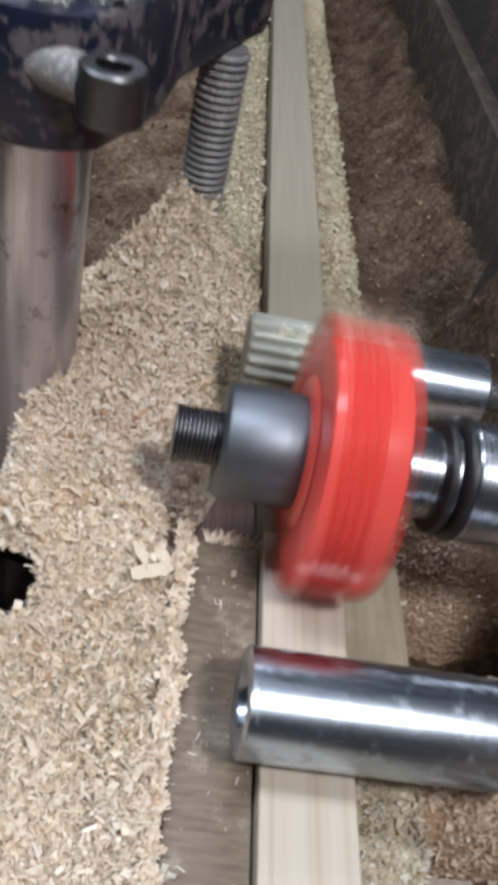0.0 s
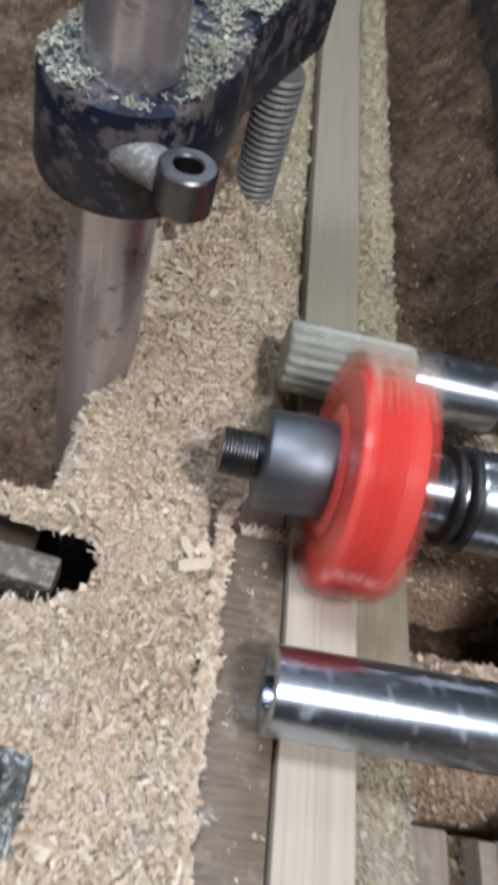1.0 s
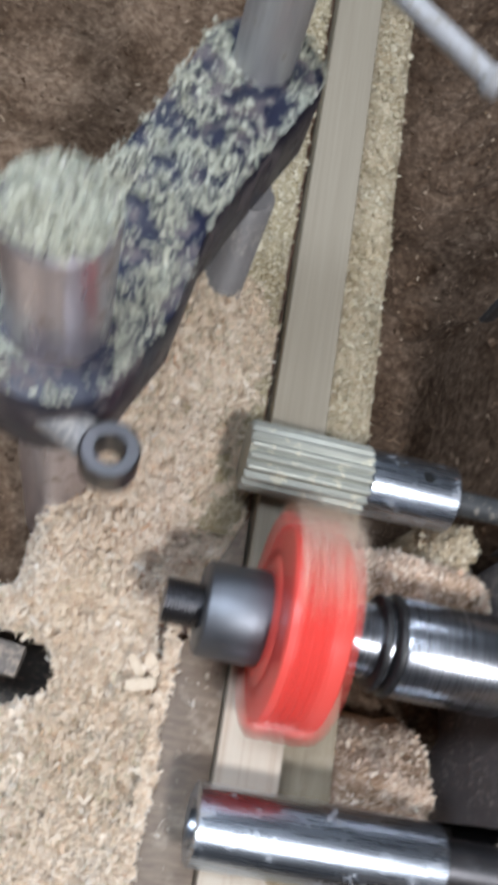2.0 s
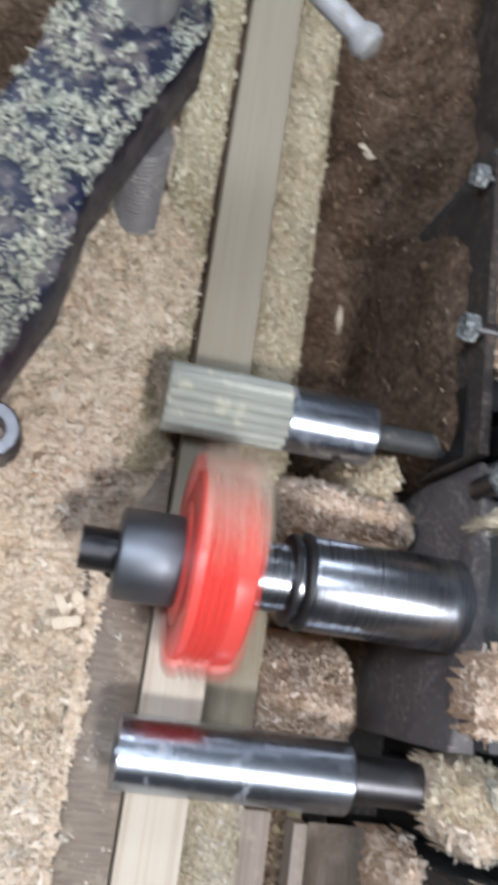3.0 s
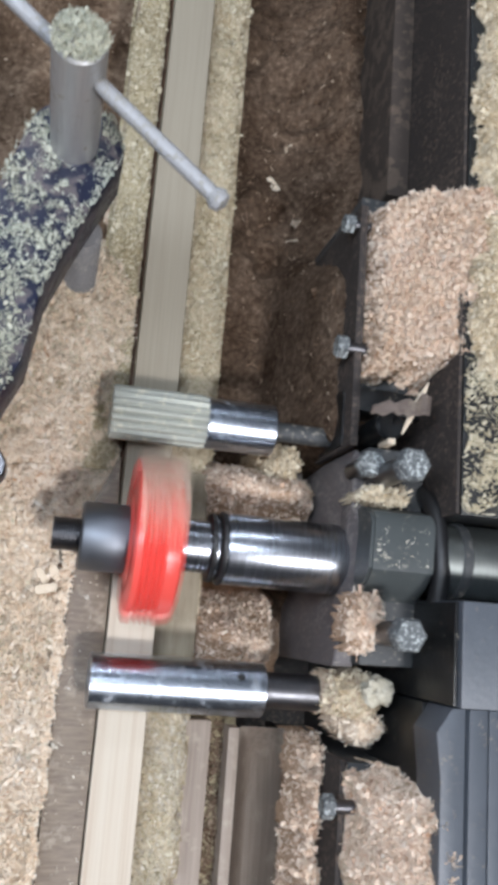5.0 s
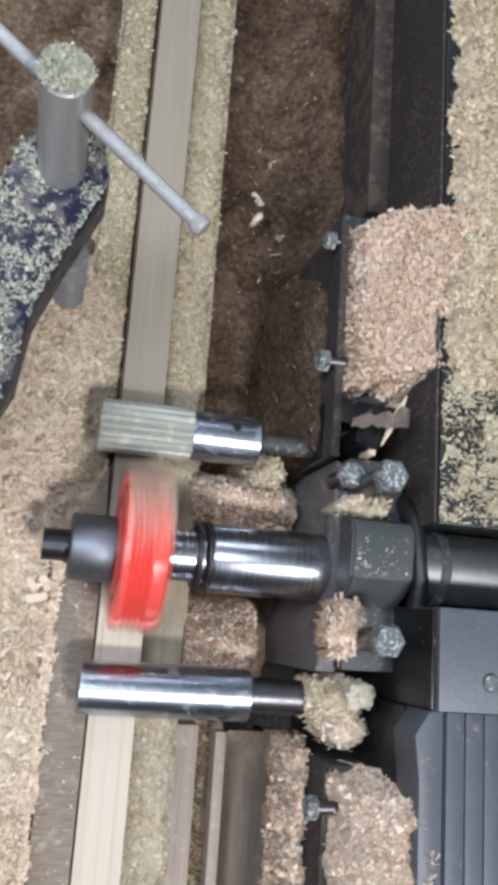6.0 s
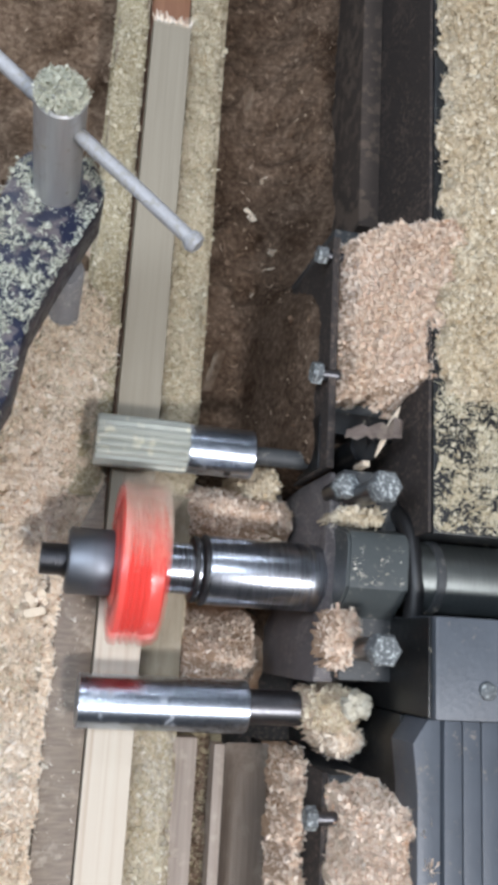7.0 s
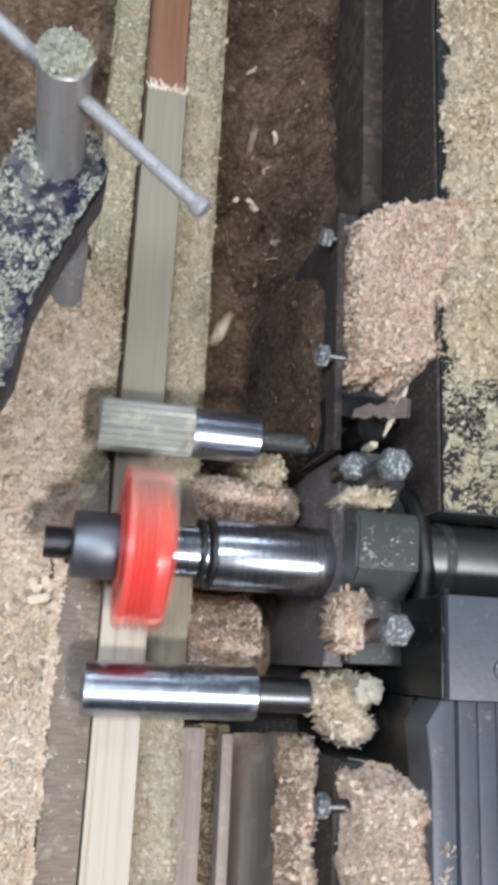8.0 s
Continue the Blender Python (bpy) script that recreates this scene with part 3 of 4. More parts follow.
def saddle():
    """A rounded rib that arches over the shaft in front of the cap."""
    bm = bmesh.new()
    prof = [(0.186, 0.06), (0.188, 0.0765), (0.205, 0.080), (0.224, 0.085), (0.240, 0.094), (0.252, 0.100), (0.272, 0.103), (0.290, 0.100), (0.304, 0.093), (0.322, 0.088), (0.345, 0.084), (0.348, 0.06)]
    left = [0.1450, 0.1450, 0.1462, 0.1490, 0.1530, 0.1535, 0.1535, 0.1530, 0.1505, 0.1510, 0.1530, 0.1530]
    ends = [[bm.verts.new((x, y, z)) for x, (y, z) in zip(xs, prof)] for xs in (left, [0.1615] * 12)]
    for i in range(len(prof)):
        j = (i + 1) % len(prof)
        bm.faces.new((ends[0][i], ends[0][j], ends[1][j], ends[1][i]))
    bm.faces.new(ends[0][::-1])
    bm.faces.new(ends[1])
    bmesh.ops.recalc_face_normals(bm, faces=bm.faces)
    rim = [e for e in bm.edges if all(v in ends[0] for v in e.verts)]
    bmesh.ops.bevel(bm, geom=rim, offset=0.003, segments=3, affect="EDGES", profile=0.5)
    return bm


part("saddle", moved(saddle(), AT), FLANGE, housing, "arched dark grey rib")
part("foot", moved(block(0.1585, 0.205, 0.187, 0.3505, -0.14, 0.094, 0.003), AT), CAST, housing)


def cap():
    bm = bmesh.new()
    prof = [(0.227, 0.08), (0.239, 0.104), (0.246, 0.116), (0.255, 0.125), (0.289, 0.128), (0.297, 0.123), (0.303, 0.10), (0.306, 0.08)]
    ends = [[bm.verts.new((x, y, z)) for y, z in prof] for x in (0.1520, 0.2015)]
    for i in range(len(prof)):
        j = (i + 1) % len(prof)
        bm.faces.new((ends[0][i], ends[0][j], ends[1][j], ends[1][i]))
    bm.faces.new(ends[0][::-1])
    bm.faces.new(ends[1])
    bmesh.ops.recalc_face_normals(bm, faces=bm.faces)
    bmesh.ops.bevel(bm, geom=[e for e in bm.edges if len({round(v.co.x, 4) for v in e.verts}) == 1], offset=0.002, segments=2, affect="EDGES")
    return bm


part("cap", moved(cap(), AT), CAP, housing, "dark green-grey bearing cap")


def cap_bolt(x, y, z0, z1, r):
    b = thing("hex_bolt", (x, y, z0), "tall hexagon bolt capped with grey dust", "bolt", "bolts of the bearing housing")
    part("shank", rod(0, z1 - z0 - 0.012, r * 0.72, 0.0005, 20, "z"), STEEL_DARK, b)
    part("head", moved(lathe([(0, r), (0.011, r), (0.0135, r * 0.85)], 6, "z"), Matrix.Translation((0, 0, z1 - z0 - 0.0135))), DUSTY_IRON, b, "dust-capped hexagon head")
    return b


cap_bolt(0.169, 0.211, 0.094, 0.162, 0.0125)
cap_bolt(0.167, 0.326, 0.094, 0.165, 0.0125)
cap_bolt(0.1545, 0.333, 0.074, 0.118, 0.0105)
# A plain black knob; no locking purpose is known.
knob = thing("black_knob", (0.172, 0.367, -0.16), "black turned knob in the dark gap", "pin")
part("grip", rod(0.21, 0.265, 0.0115, 0.002, 28, "z"), BLACK, knob)
part("stem", rod(0.0, 0.21, 0.006, 0.0005, 16, "z"), BLACK, knob)
part("stuck_chip", block(-0.002, 0.004, -0.015, -0.0105, 0.245, 0.2652, 0.0003), SPLINTER, knob, "pale chip stuck to the knob")
bracket = thing("black_bracket", (0.165, 0.395, -0.05), "black angle bracket above the bearing", "bracket")
part("arm", slab([(-0.01, -0.012), (0.042, -0.014), (0.042, 0.006), (-0.01, 0.008)], 0.06, 0.128, 0.002), BLACK, bracket)
part("lug", slab([(-0.02, -0.04), (-0.01, -0.04), (-0.01, 0.006), (-0.02, 0.006)], 0.0, 0.118, 0.002), BLACK, bracket)
splinter = thing("splinter", (0.182, 0.375, 0.118), "pale pine splinter leaning on the black bracket", "wood chip")
part("sliver", moved(lathe([(-0.02, 0.0006), (-0.01, 0.002), (0.012, 0.0030), (0.024, 0.0004)], 5), pose(0, 0, 0.006, 0, -12, 68)), SPLINTER, splinter)




def torn_sheet():
    """A ragged strip of bark-grey veneer with a curled, split edge."""
    rs = random.Random(3)
    bm = bmesh.new()
    rows = []
    for i in range(13):
        u = i / 12
        low, high = -0.003 + 0.002 * rs.uniform(-1, 1) - 0.003 * u, 0.002 + 0.003 * rs.uniform(-1, 1) + 0.009 * u * u
        z = 0.006 * math.sin(3 * u) + 0.0012 * rs.uniform(-1, 1)
        rows.append([bm.verts.new((0.046 * u, v, z + 0.003 * k)) for k, v in enumerate((low, 0.5 * (low + high), high))])
    for a, b in zip(rows, rows[1:]):
        for k in range(2):
            bm.faces.new((a[k], b[k], b[k + 1], a[k + 1]))
    bmesh.ops.solidify(bm, geom=list(bm.faces), thickness=0.0008)
    return bm


scrap = thing("torn_veneer", (0, 0, 0), "torn greyish-pink strip of veneer caught on the black bracket", "wood scrap", m=pose(0.148, 0.372, 0.1225, 4, -4, 6))
part("strip", torn_sheet(), PALE_BARK, scrap)


# ---- bolts in the side rail ----
def rail_bolt(x, y, z, r, length):
    b = thing("rail_bolt", (x, y, z), "small hexagon bolt, pale with dust, in the side rail", "bolt", "bolts of the side rail")
    part("head", lathe([(-0.0065, r * 0.86), (-0.0055, r), (0.002, r)], 6), DUSTY_IRON, b, "dusty hexagon head")
    part("shank", rod(0.002, length, r * 0.55, 0.0004, 18), STEEL_DARK, b)


rail_bolt(0.1385, 0.432, 0.082, 0.0095, 0.02)
rail_bolt(0.1490, 0.086, 0.074, 0.0090, 0.02)
rail_bolt(0.1400, 0.540, 0.080, 0.0080, 0.02)

# ---- motor shaft and belt guard ----
shaft = thing("drive_shaft", (0.40, SPIN_Y + 0.004, 0.099), "dull grey-green drive shaft behind the bearing", "shaft")
part("body", rod(-0.189, 0.15, 0.0275, 0.001, 56), metal_mat("greenish_shaft_steel", (0.36, 0.385, 0.37), 0.42, 0.06, (900, 60, 60)), shaft)
part("collar", rod(-0.176, -0.168, 0.0292, 0.001, 48), CAST, shaft, "dark shaft collar")
guard = thing("belt_guard", (0.38, 0.0, -0.16), "slate-grey ribbed sheet-metal belt guard", "guard")
GA = Matrix.Translation((-0.38, 0, 0.16))
hood = part("hood", moved(block(0.2035, 0.55, 0.1665, 0.2365, -0.16, 0.166, 0.002), GA), GUARD, guard)
part("side_plate", moved(slab([(0.197, -0.5), (0.2125, -0.5), (0.2125, 0.166), (0.2025, 0.166), (0.1915, 0.150), (0.195, 0.12)], 0.118, 0.156, 0.002), GA), GUARD, guard)
part("end_plate", moved(block(0.2005, 0.2030, 0.1675, 0.2355, -0.16, 0.161, 0.0006), GA), BLACK, guard, "black end plate")
part("skirt", moved(block(0.199, 0.2125, -0.5, 0.166, -0.16, 0.117, 0.001), GA), BLACK, guard)
for k in range(11):
    part("rib", moved(block(0.213 + 0.0142 * k, 0.213 + 0.0142 * k + 0.0134, -0.5, 0.166, -0.16, 0.160, 0.0012), GA), GUARD, guard)
part("bolt", moved(lathe([(0, 0.0065), (0.003, 0.0062), (0.005, 0.0035)], 20, "z"), GA @ Matrix.Translation((0.2425, 0.187, 0.1655))), DUSTY_IRON, hood, "round dusty bolt head")
hose = thing("rubber_hose", (0.207, 0.25, 0.06), "black glossy rubber hose bent round the bearing", "hose")
HP = [Vector((0.2075, 0.345, 0.02)), Vector((0.2065, 0.315, 0.098)), Vector((0.2085, 0.28, 0.118)), Vector((0.2095, 0.25, 0.118)), Vector((0.208, 0.226, 0.108)), Vector((0.2035, 0.205, 0.082)), Vector((0.196, 0.184, 0.02))]


def smooth_line(pts, n=5):
    out = []
    for i in range(len(pts) - 1):
        a, b, c, d = pts[max(i - 1, 0)], pts[i], pts[i + 1], pts[min(i + 2, len(pts) - 1)]
        for k in range(n):
            t = k / n
            out.append(0.5 * (2 * b + (c - a) * t + (2 * a - 5 * b + 4 * c - d) * t * t + (3 * b - a - 3 * c + d) * t ** 3))
    return out + [pts[-1]]


part("tube", moved(tube(smooth_line(HP), 0.0072, 16), Matrix.Translation((-0.207, -0.25, -0.06))), RUBBER, hose)

# ---- hold-down arm on its column ----
LEAN_M = pose(-0.1415, 0.3310, 0.0)
hold = thing("hold_down_arm", (0, 0, 0), "blue cast-iron hold-down arm on a steel column, caked with sawdust", "clamp arm", m=LEAN_M)
part("column", rod(-0.16, 0.278, 0.0200, 0.0015, 56, "z"), metal_mat("worn_column_steel", (0.62, 0.59, 0.64), 0.30, 0.10, (300, 300, 10), 0.78, 0.12, (0.26, 0.21, 0.19)), hold, "worn steel column")


def arm_outline():
    """The boss round the column, the arm and the round end at the screw, in the arm's own plane."""
    a, b = Vector((0.0, 0.0)), Vector((0.057, 0.158))
    d = (b - a).normalized()
    n = Vector((-d.y, d.x))
    out = []
    for k in range(13):
        t = radians(115 + 130 * k / 12)
        out.append(a + 0.037 * (math.cos(t) * d + math.sin(t) * n))
    out.append(a - n * 0.036 + d * 0.03)
    out.append(a - n * 0.026 + d * 0.075)
    out.append(a - n * 0.027 + d * 0.12)
    for k in range(11):
        t = radians(-80 + 160 * k / 10)
        out.append(b + 0.031 * (math.cos(t) * d + math.sin(t) * n))
    out.append(a + n * 0.027 + d * 0.12)
    out.append(a + n * 0.026 + d * 0.075)
    out.append(a + n * 0.036 + d * 0.03)
    return [(p.x, p.y) for p in out]


OUT = arm_outline()
part("arm", slab(OUT, 0.160, 0.210, 0.006), BLUE, hold, "blue enamelled cast arm")
screw = part("screw_post", moved(rod(0.20, 0.309, 0.0145, 0.0012, 40, "z"), Matrix.Translation((0.057, 0.158, 0))), POST, hold, "dusty steel screw post")
part("spindle_rod", moved(moved(threaded(0.02, 0.1598, 0.0130, 0.0042, 0.0018, 28), pose(0, 0, 0, 0, -90, 0)), Matrix.Translation((0.068, 0.125, 0))), DUSTY_ROD, hold, "dusty coarse threaded rod")
LOCAL = LEAN_M.inverted()
LA, LB = LOCAL @ Vector((-0.159, 0.547, 0.2875)), LOCAL @ Vector((-0.005, 0.4276, 0.2875))
lever = part("lever", tube([LA, LA.lerp(LB, 0.5), LB], 0.0044, 16), LEVER, hold, "thin dusty steel tommy bar")
part("lever_knob", moved(lathe([(-0.005, 0.002), (-0.0035, 0.0052), (0.0, 0.0066), (0.0035, 0.0055), (0.005, 0.002)], 20), Matrix.Translation(LB) @ (LB - LA).to_track_quat("X", "Z").to_matrix().to_4x4()), LEVER, lever, "rounded bar end")
SA, SB = LOCAL @ Vector((-0.138, 0.3015, 0.191)), LOCAL @ Vector((-0.119, 0.2915, 0.191))
clamp_screw = part("clamp_screw", tube([SA, SB], 0.0085, 20), DUSTY_ROD, hold, "clamping screw")


def eye_ring():
    """A short upright barrel with a bore through it."""
    bm = bmesh.new()
    n = 28
    prof = [(0.0058, -0.0095), (0.0108, -0.0095), (0.0118, -0.0085), (0.0118, 0.0085), (0.0108, 0.0095), (0.0064, 0.0095), (0.0058, 0.0088)]
    rings = [[bm.verts.new((r * math.cos(2 * math.pi * i / n), r * math.sin(2 * math.pi * i / n), z)) for r, z in prof] for i in range(n)]
    for i in range(n):
        p, q = rings[i], rings[(i + 1) % n]
        for k in range(len(prof)):
            m = (k + 1) % len(prof)
            bm.faces.new((p[k], q[k], q[m], p[m]))
    bmesh.ops.recalc_face_normals(bm, faces=bm.faces)
    return bm


part("screw_eye", moved(eye_ring(), Matrix.Translation(SB + (SB - SA).normalized() * 0.009)), STEEL_DARK, clamp_screw, "dull dark eye of the clamping screw")

# ---- grey fitting and slot bar at the near edge of the heap ----
fitting = thing("steel_fitting", (-0.145, 0.10, -0.012), "grey steel fitting half buried in shavings", "fitting")
part("body", block(-0.035, 0.02, -0.06, 0.028, -0.05, 0.018, 0.006), DUSTY_IRON, fitting)
part("nut", moved(lathe([(0.018, 0.012), (0.027, 0.012), (0.029, 0.0105)], 6, "z"), Matrix.Translation((0.004, 0.012, 0))), DUSTY_IRON, fitting, "dusty hexagon nut")
part("stud", moved(rod(0.018, 0.038, 0.006, 0.001, 24, "z"), Matrix.Translation((0.004, 0.012, 0))), CAST, fitting)
slot_bar = thing("slot_bar", (-0.19, 0.236, -0.035), "brown steel bar across a dark slot in the shavings", "bar")
part("bar", moved(block(-0.12, 0.052, -0.009, 0.010, -0.012, 0.008, 0.002), pose(0, 0, 0, 0, 0, -7)), CAST_BROWN, slot_bar)

# ---- shavings ----
RY = [0.0, 0.2, 0.25, 0.313, 0.368, 0.42, 0.46, 0.50, 0.56, 0.7]
RH = [0.0, 0.0, 0.010, 0.034, 0.062, 0.082, 0.088, 0.06, 0.0, 0.0]
RX = [-0.13, -0.13, -0.127, -0.121, -0.106, -0.088, -0.076, -0.072, -0.07, -0.07]


def past_fence(x, y):
    """Where the bare tip of the fence plate lies."""
    return (x > -0.0525 + (y - 0.262) * 0.40) & (y > 0.262) & (y < 0.335)


def slot(x, y):
    """The ragged hole in which the brown bar lies."""
    return bell(x, y, -0.186, 0.2245, 0.086, 0.033) + 0.06 * lattice(x, y, 0.012, 33) + 0.03 * lattice(x, y, 0.005, 34)


def heap_left(x, y):
    h, xc = np.interp(y, RY, RH), np.interp(y, RY, RX)
    side = np.where(x > xc, np.interp(y, [0.25, 0.37, 0.46], [0.060, 0.052, 0.036]), 0.033)
    z = -0.012 + h * np.exp(-((x - xc) / side) ** 2) + 0.010 * step(-x, 0.052, 0.075) * (1 - step(y, 0.4, 0.5))
    z = z - 0.05 * step(y, 0.47, 0.56) - 0.13 * step(-x, 0.158, 0.178) * step(y, 0.275, 0.30)
    z = z - 0.012 * step(slot(x, y), 0.44, 0.54) - 0.10 * step(-x, 0.135, 0.165) * step(y, 0.255, 0.29)
    z = z + 0.017 * step(x, -0.092, -0.060) * (1 - step(y, 0.20, 0.275))
    z = z + rough(x, y, 11, 0.0064, 0.0046) + 0.0036 * lattice(x, y, 0.009, 35)
    return np.where((x > -0.0545) & (y < 0.275) | past_fence(x, y), np.minimum(z, -0.05), z)


def keep_left(x, y, u):
    return ((x < -0.0525) | (y > 0.272)) & ~past_fence(x + 0.001, y) & (x < -0.0245) & (u < 1.0 - 0.75 * step(y, 0.45, 0.52)) & (heap_left(x, y) > -0.05) & (slot(x, y) < 0.53)


terrain("sawdust_heap", heap_left, -0.42, -0.0235, -0.15, 0.62, 0.0025, DUST_WARM, "tall cream heap of fresh pine shavings beside the cutter", keep=lambda x, y: slot(x, y) < 0.54)
flakes("olive_shavings", heap_left, 46000, -0.22, -0.0235, 0.02, 0.53, 0.0026, CHIP_OLIVE, "olive flakes over the top of the heap and in a darker band across it", 35, lambda x, y, u: keep_left(x, y, u * 0.2) & (u < 0.55 * step(y + 0.02 * lattice(x, y, 0.02, 14), 0.31, 0.40) + 0.55 * np.exp(-((y - 0.172) / 0.030) ** 2) + 0.35 * step(lattice(x, y, 0.03, 22) + 0.6 * lattice(x, y, 0.012, 23), 0.0, 0.7)), 0.0014)
flakes("loose_shavings", heap_left, 150000, -0.25, -0.0235, 0.0, 0.53, 0.0025, CHIP_WARM, "loose curled pine shavings covering the heap", 21, keep_left, tilt=0.32)


flakes("curled_shavings", heap_left, 11000, -0.20, -0.053, -0.04, 0.42, 0.0044, CHIP_WARM, "larger curled pine shavings on the heap", 38, lambda x, y, u: keep_left(x, y, u) & (u < 0.10 + 0.6 * step(-y, -0.14, -0.09) + 0.7 * step(lattice(x, y, 0.02, 15) + 0.6 * lattice(x, y, 0.008, 16), -0.2, 0.5)), 0.0016, tilt=0.75)


flakes("curly_fibres", heap_left, 26000, -0.22, -0.0245, 0.0, 0.50, 0.0050, CHIP_WARM, "thin curly fibres tangled over the heap", 45, keep_left, 0.0016, tilt=0.4, slim=0.32)


def fence_top(x, y):
    return 0.0065 + 0.0015 * (1 - step(x, -0.054, -0.049)) + 0 * y


flakes("fence_flakes", fence_top, 9000, -0.0585, -0.0470, -0.12, 0.268, 0.0031, CHIP_WARM, "shavings spilling over the edge of the fence plate", 39, lambda x, y, u: x < -0.0525 + 0.004 * lattice(x, y, 0.014, 17) + 0.002 * lattice(x, y, 0.005, 18), 0.0006)
flakes("fence_dust", lambda x, y: 0.0063 + 0 * x, 5000, -0.051, -0.0215, -0.10, 0.25, 0.0019, CHIP_ASH, "whitish dust scattered on the fence plate", 40, lambda x, y, u: u < 0.02 + 0.7 * step(lattice(x, y, 0.016, 19) + 0.6 * lattice(x, y, 0.006, 20), 0.5, 1.0) * (1 - 0.7 * step(y, 0.07, 0.14)), 0.0003, tilt=0.2)


def ledge_left(x, y):
    return 0.0015 + rough(x, y, 31, 0.0022, 0.0016) - 0.012 * step(np.abs(x + 0.0375) + 0.0025 * lattice(x, y, 0.012, 3), 0.0125, 0.0165)


def ledge_right(x, y):
    return -0.0125 + rough(x, y, 41, 0.0022, 0.0016) - 0.014 * step(np.abs(x - 0.036) + 0.003 * lattice(x, y, 0.012, 4), 0.0155, 0.020)


terrain("ledge_dust", ledge_left, -0.055, -0.0226, 0.325, 1.6, 0.0022, DUST_OLIVE, "greyish stale sawdust layer on the left ledge")
flakes("ledge_flakes", ledge_left, 11000, -0.054, -0.0232, 0.328, 1.1, 0.0026, CHIP_OLIVE, "fine stale flakes on the left ledge", 22)
flakes("fresh_ledge_flakes", ledge_right, 14000, 0.0200, 0.055, -0.1, 0.20, 0.0017, CHIP_ASH, "whitish dust on the near end of the ledge", 37, lambda x, y, u: u < (0.15 + 0.4 * step(lattice(x, y, 0.014, 21), -0.3, 0.5)) * (1 - step(y, 0.13, 0.2)), 0.0014)
terrain("ledge_dust", ledge_right, 0.0195, 0.059, -0.4, 1.6, 0.0022, DUST_STRAW, "greyish stale sawdust layer on the right ledge")
flakes("ledge_flakes", ledge_right, 16000, 0.0198, 0.058, 0.0, 1.1, 0.0028, CHIP_OLIVE, "fine stale flakes on the right ledge", 23, lambda x, y, u: u < 0.08 + 0.92 * step(y, 0.31, 0.36) + 0.5 * step(-y, -0.19, -0.16))


def table_left(x, y):
    return -0.062 + rough(x, y, 51, 0.006, 0.002)


def pit_right(x, y):
    return -0.095 + rough(x, y, 61, 0.010, 0.002) + 0.02 * bell(x, y, 0.08, 0.60, 0.04, 0.09) - 0.02 * bell(x, y, 0.09, 0.42, 0.05, 0.07) + 0.150 * step(x, 0.108, 0.146) * (1 - step(y, 0.50, 0.585)) * step(y, 0.335, 0.365) + 0.05 * step(x, 0.12, 0.19) * step(y, 0.5, 0.62)


terrain("brown_dust", table_left, -0.56, -0.0525, 0.28, 1.6, 0.004, DUST_BROWN, "brown dust carpet on the machine table")
flakes("brown_flakes", table_left, 7000, -0.45, -0.0535, 0.3, 1.1, 0.0034, CHIP_BROWN, "brown dust flakes on the machine table", 24)
# The trough's floor takes the shaded copy of the brown dust.
terrain("brown_dust", pit_right, 0.0545, 0.19, 0.2, 1.6, 0.003, DUST_SHADED, "brown dust in the trough, darkened in colour for its shade")
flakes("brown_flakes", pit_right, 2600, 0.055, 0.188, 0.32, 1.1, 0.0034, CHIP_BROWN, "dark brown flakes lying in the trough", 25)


def gap_floor(x, y):
    return -0.040 + rough(x, y, 181, 0.004, 0.002)


terrain("gap_dust", gap_floor, 0.0560, 0.1010, -0.4, 0.132, 0.0025, DUST_OLIVE, "mottled grey dust between the two runners")
flakes("gap_flakes", gap_floor, 2200, 0.0772, 0.0915, -0.1, 0.13, 0.0026, CHIP_BROWN, "brown flakes between the two runners", 182)


def heap_mid(x, y):
    z = -0.045 + 0.055 * bell(x, y, 0.118, 0.315, 0.04, 0.022) + 0.035 * bell(x, y, 0.07, 0.325, 0.03, 0.02) + 0.05 * bell(x, y, 0.095, 0.195, 0.055, 0.024) + 0.025 * bell(x, y, 0.10, 0.322, 0.05, 0.03) - 0.09 * bell(x, y, 0.09, 0.262, 0.06, 0.022)
    return z + rough(x, y, 71, 0.004, 0.002) - 0.08 * step(y + 0.010 * lattice(x, y, 0.02, 74), 0.335, 0.370) - 0.05 * step(-y, -0.158, -0.135) - 0.055 * step(x + 0.010 * lattice(x, y, 0.018, 75), 0.108, 0.145) * (1 - step(y, 0.27, 0.30)) + 0.003 * lattice(x, y, 0.009, 76)


terrain("sawdust_bank", heap_mid, 0.0485, 0.146, 0.13, 0.375, 0.002, DUST_PINK, "reddish sawdust bank under the spindle")
flakes("bank_shavings", heap_mid, 20000, 0.049, 0.145, 0.14, 0.36, 0.0025, CHIP_PINK, "loose reddish shavings under the spindle", 26, lambda x, y, u: (heap_mid(x, y) > -0.07) & (u < 0.30 + 0.7 * step(lattice(x, y, 0.022, 77) + 0.6 * lattice(x, y, 0.008, 78), -0.3, 0.4)))


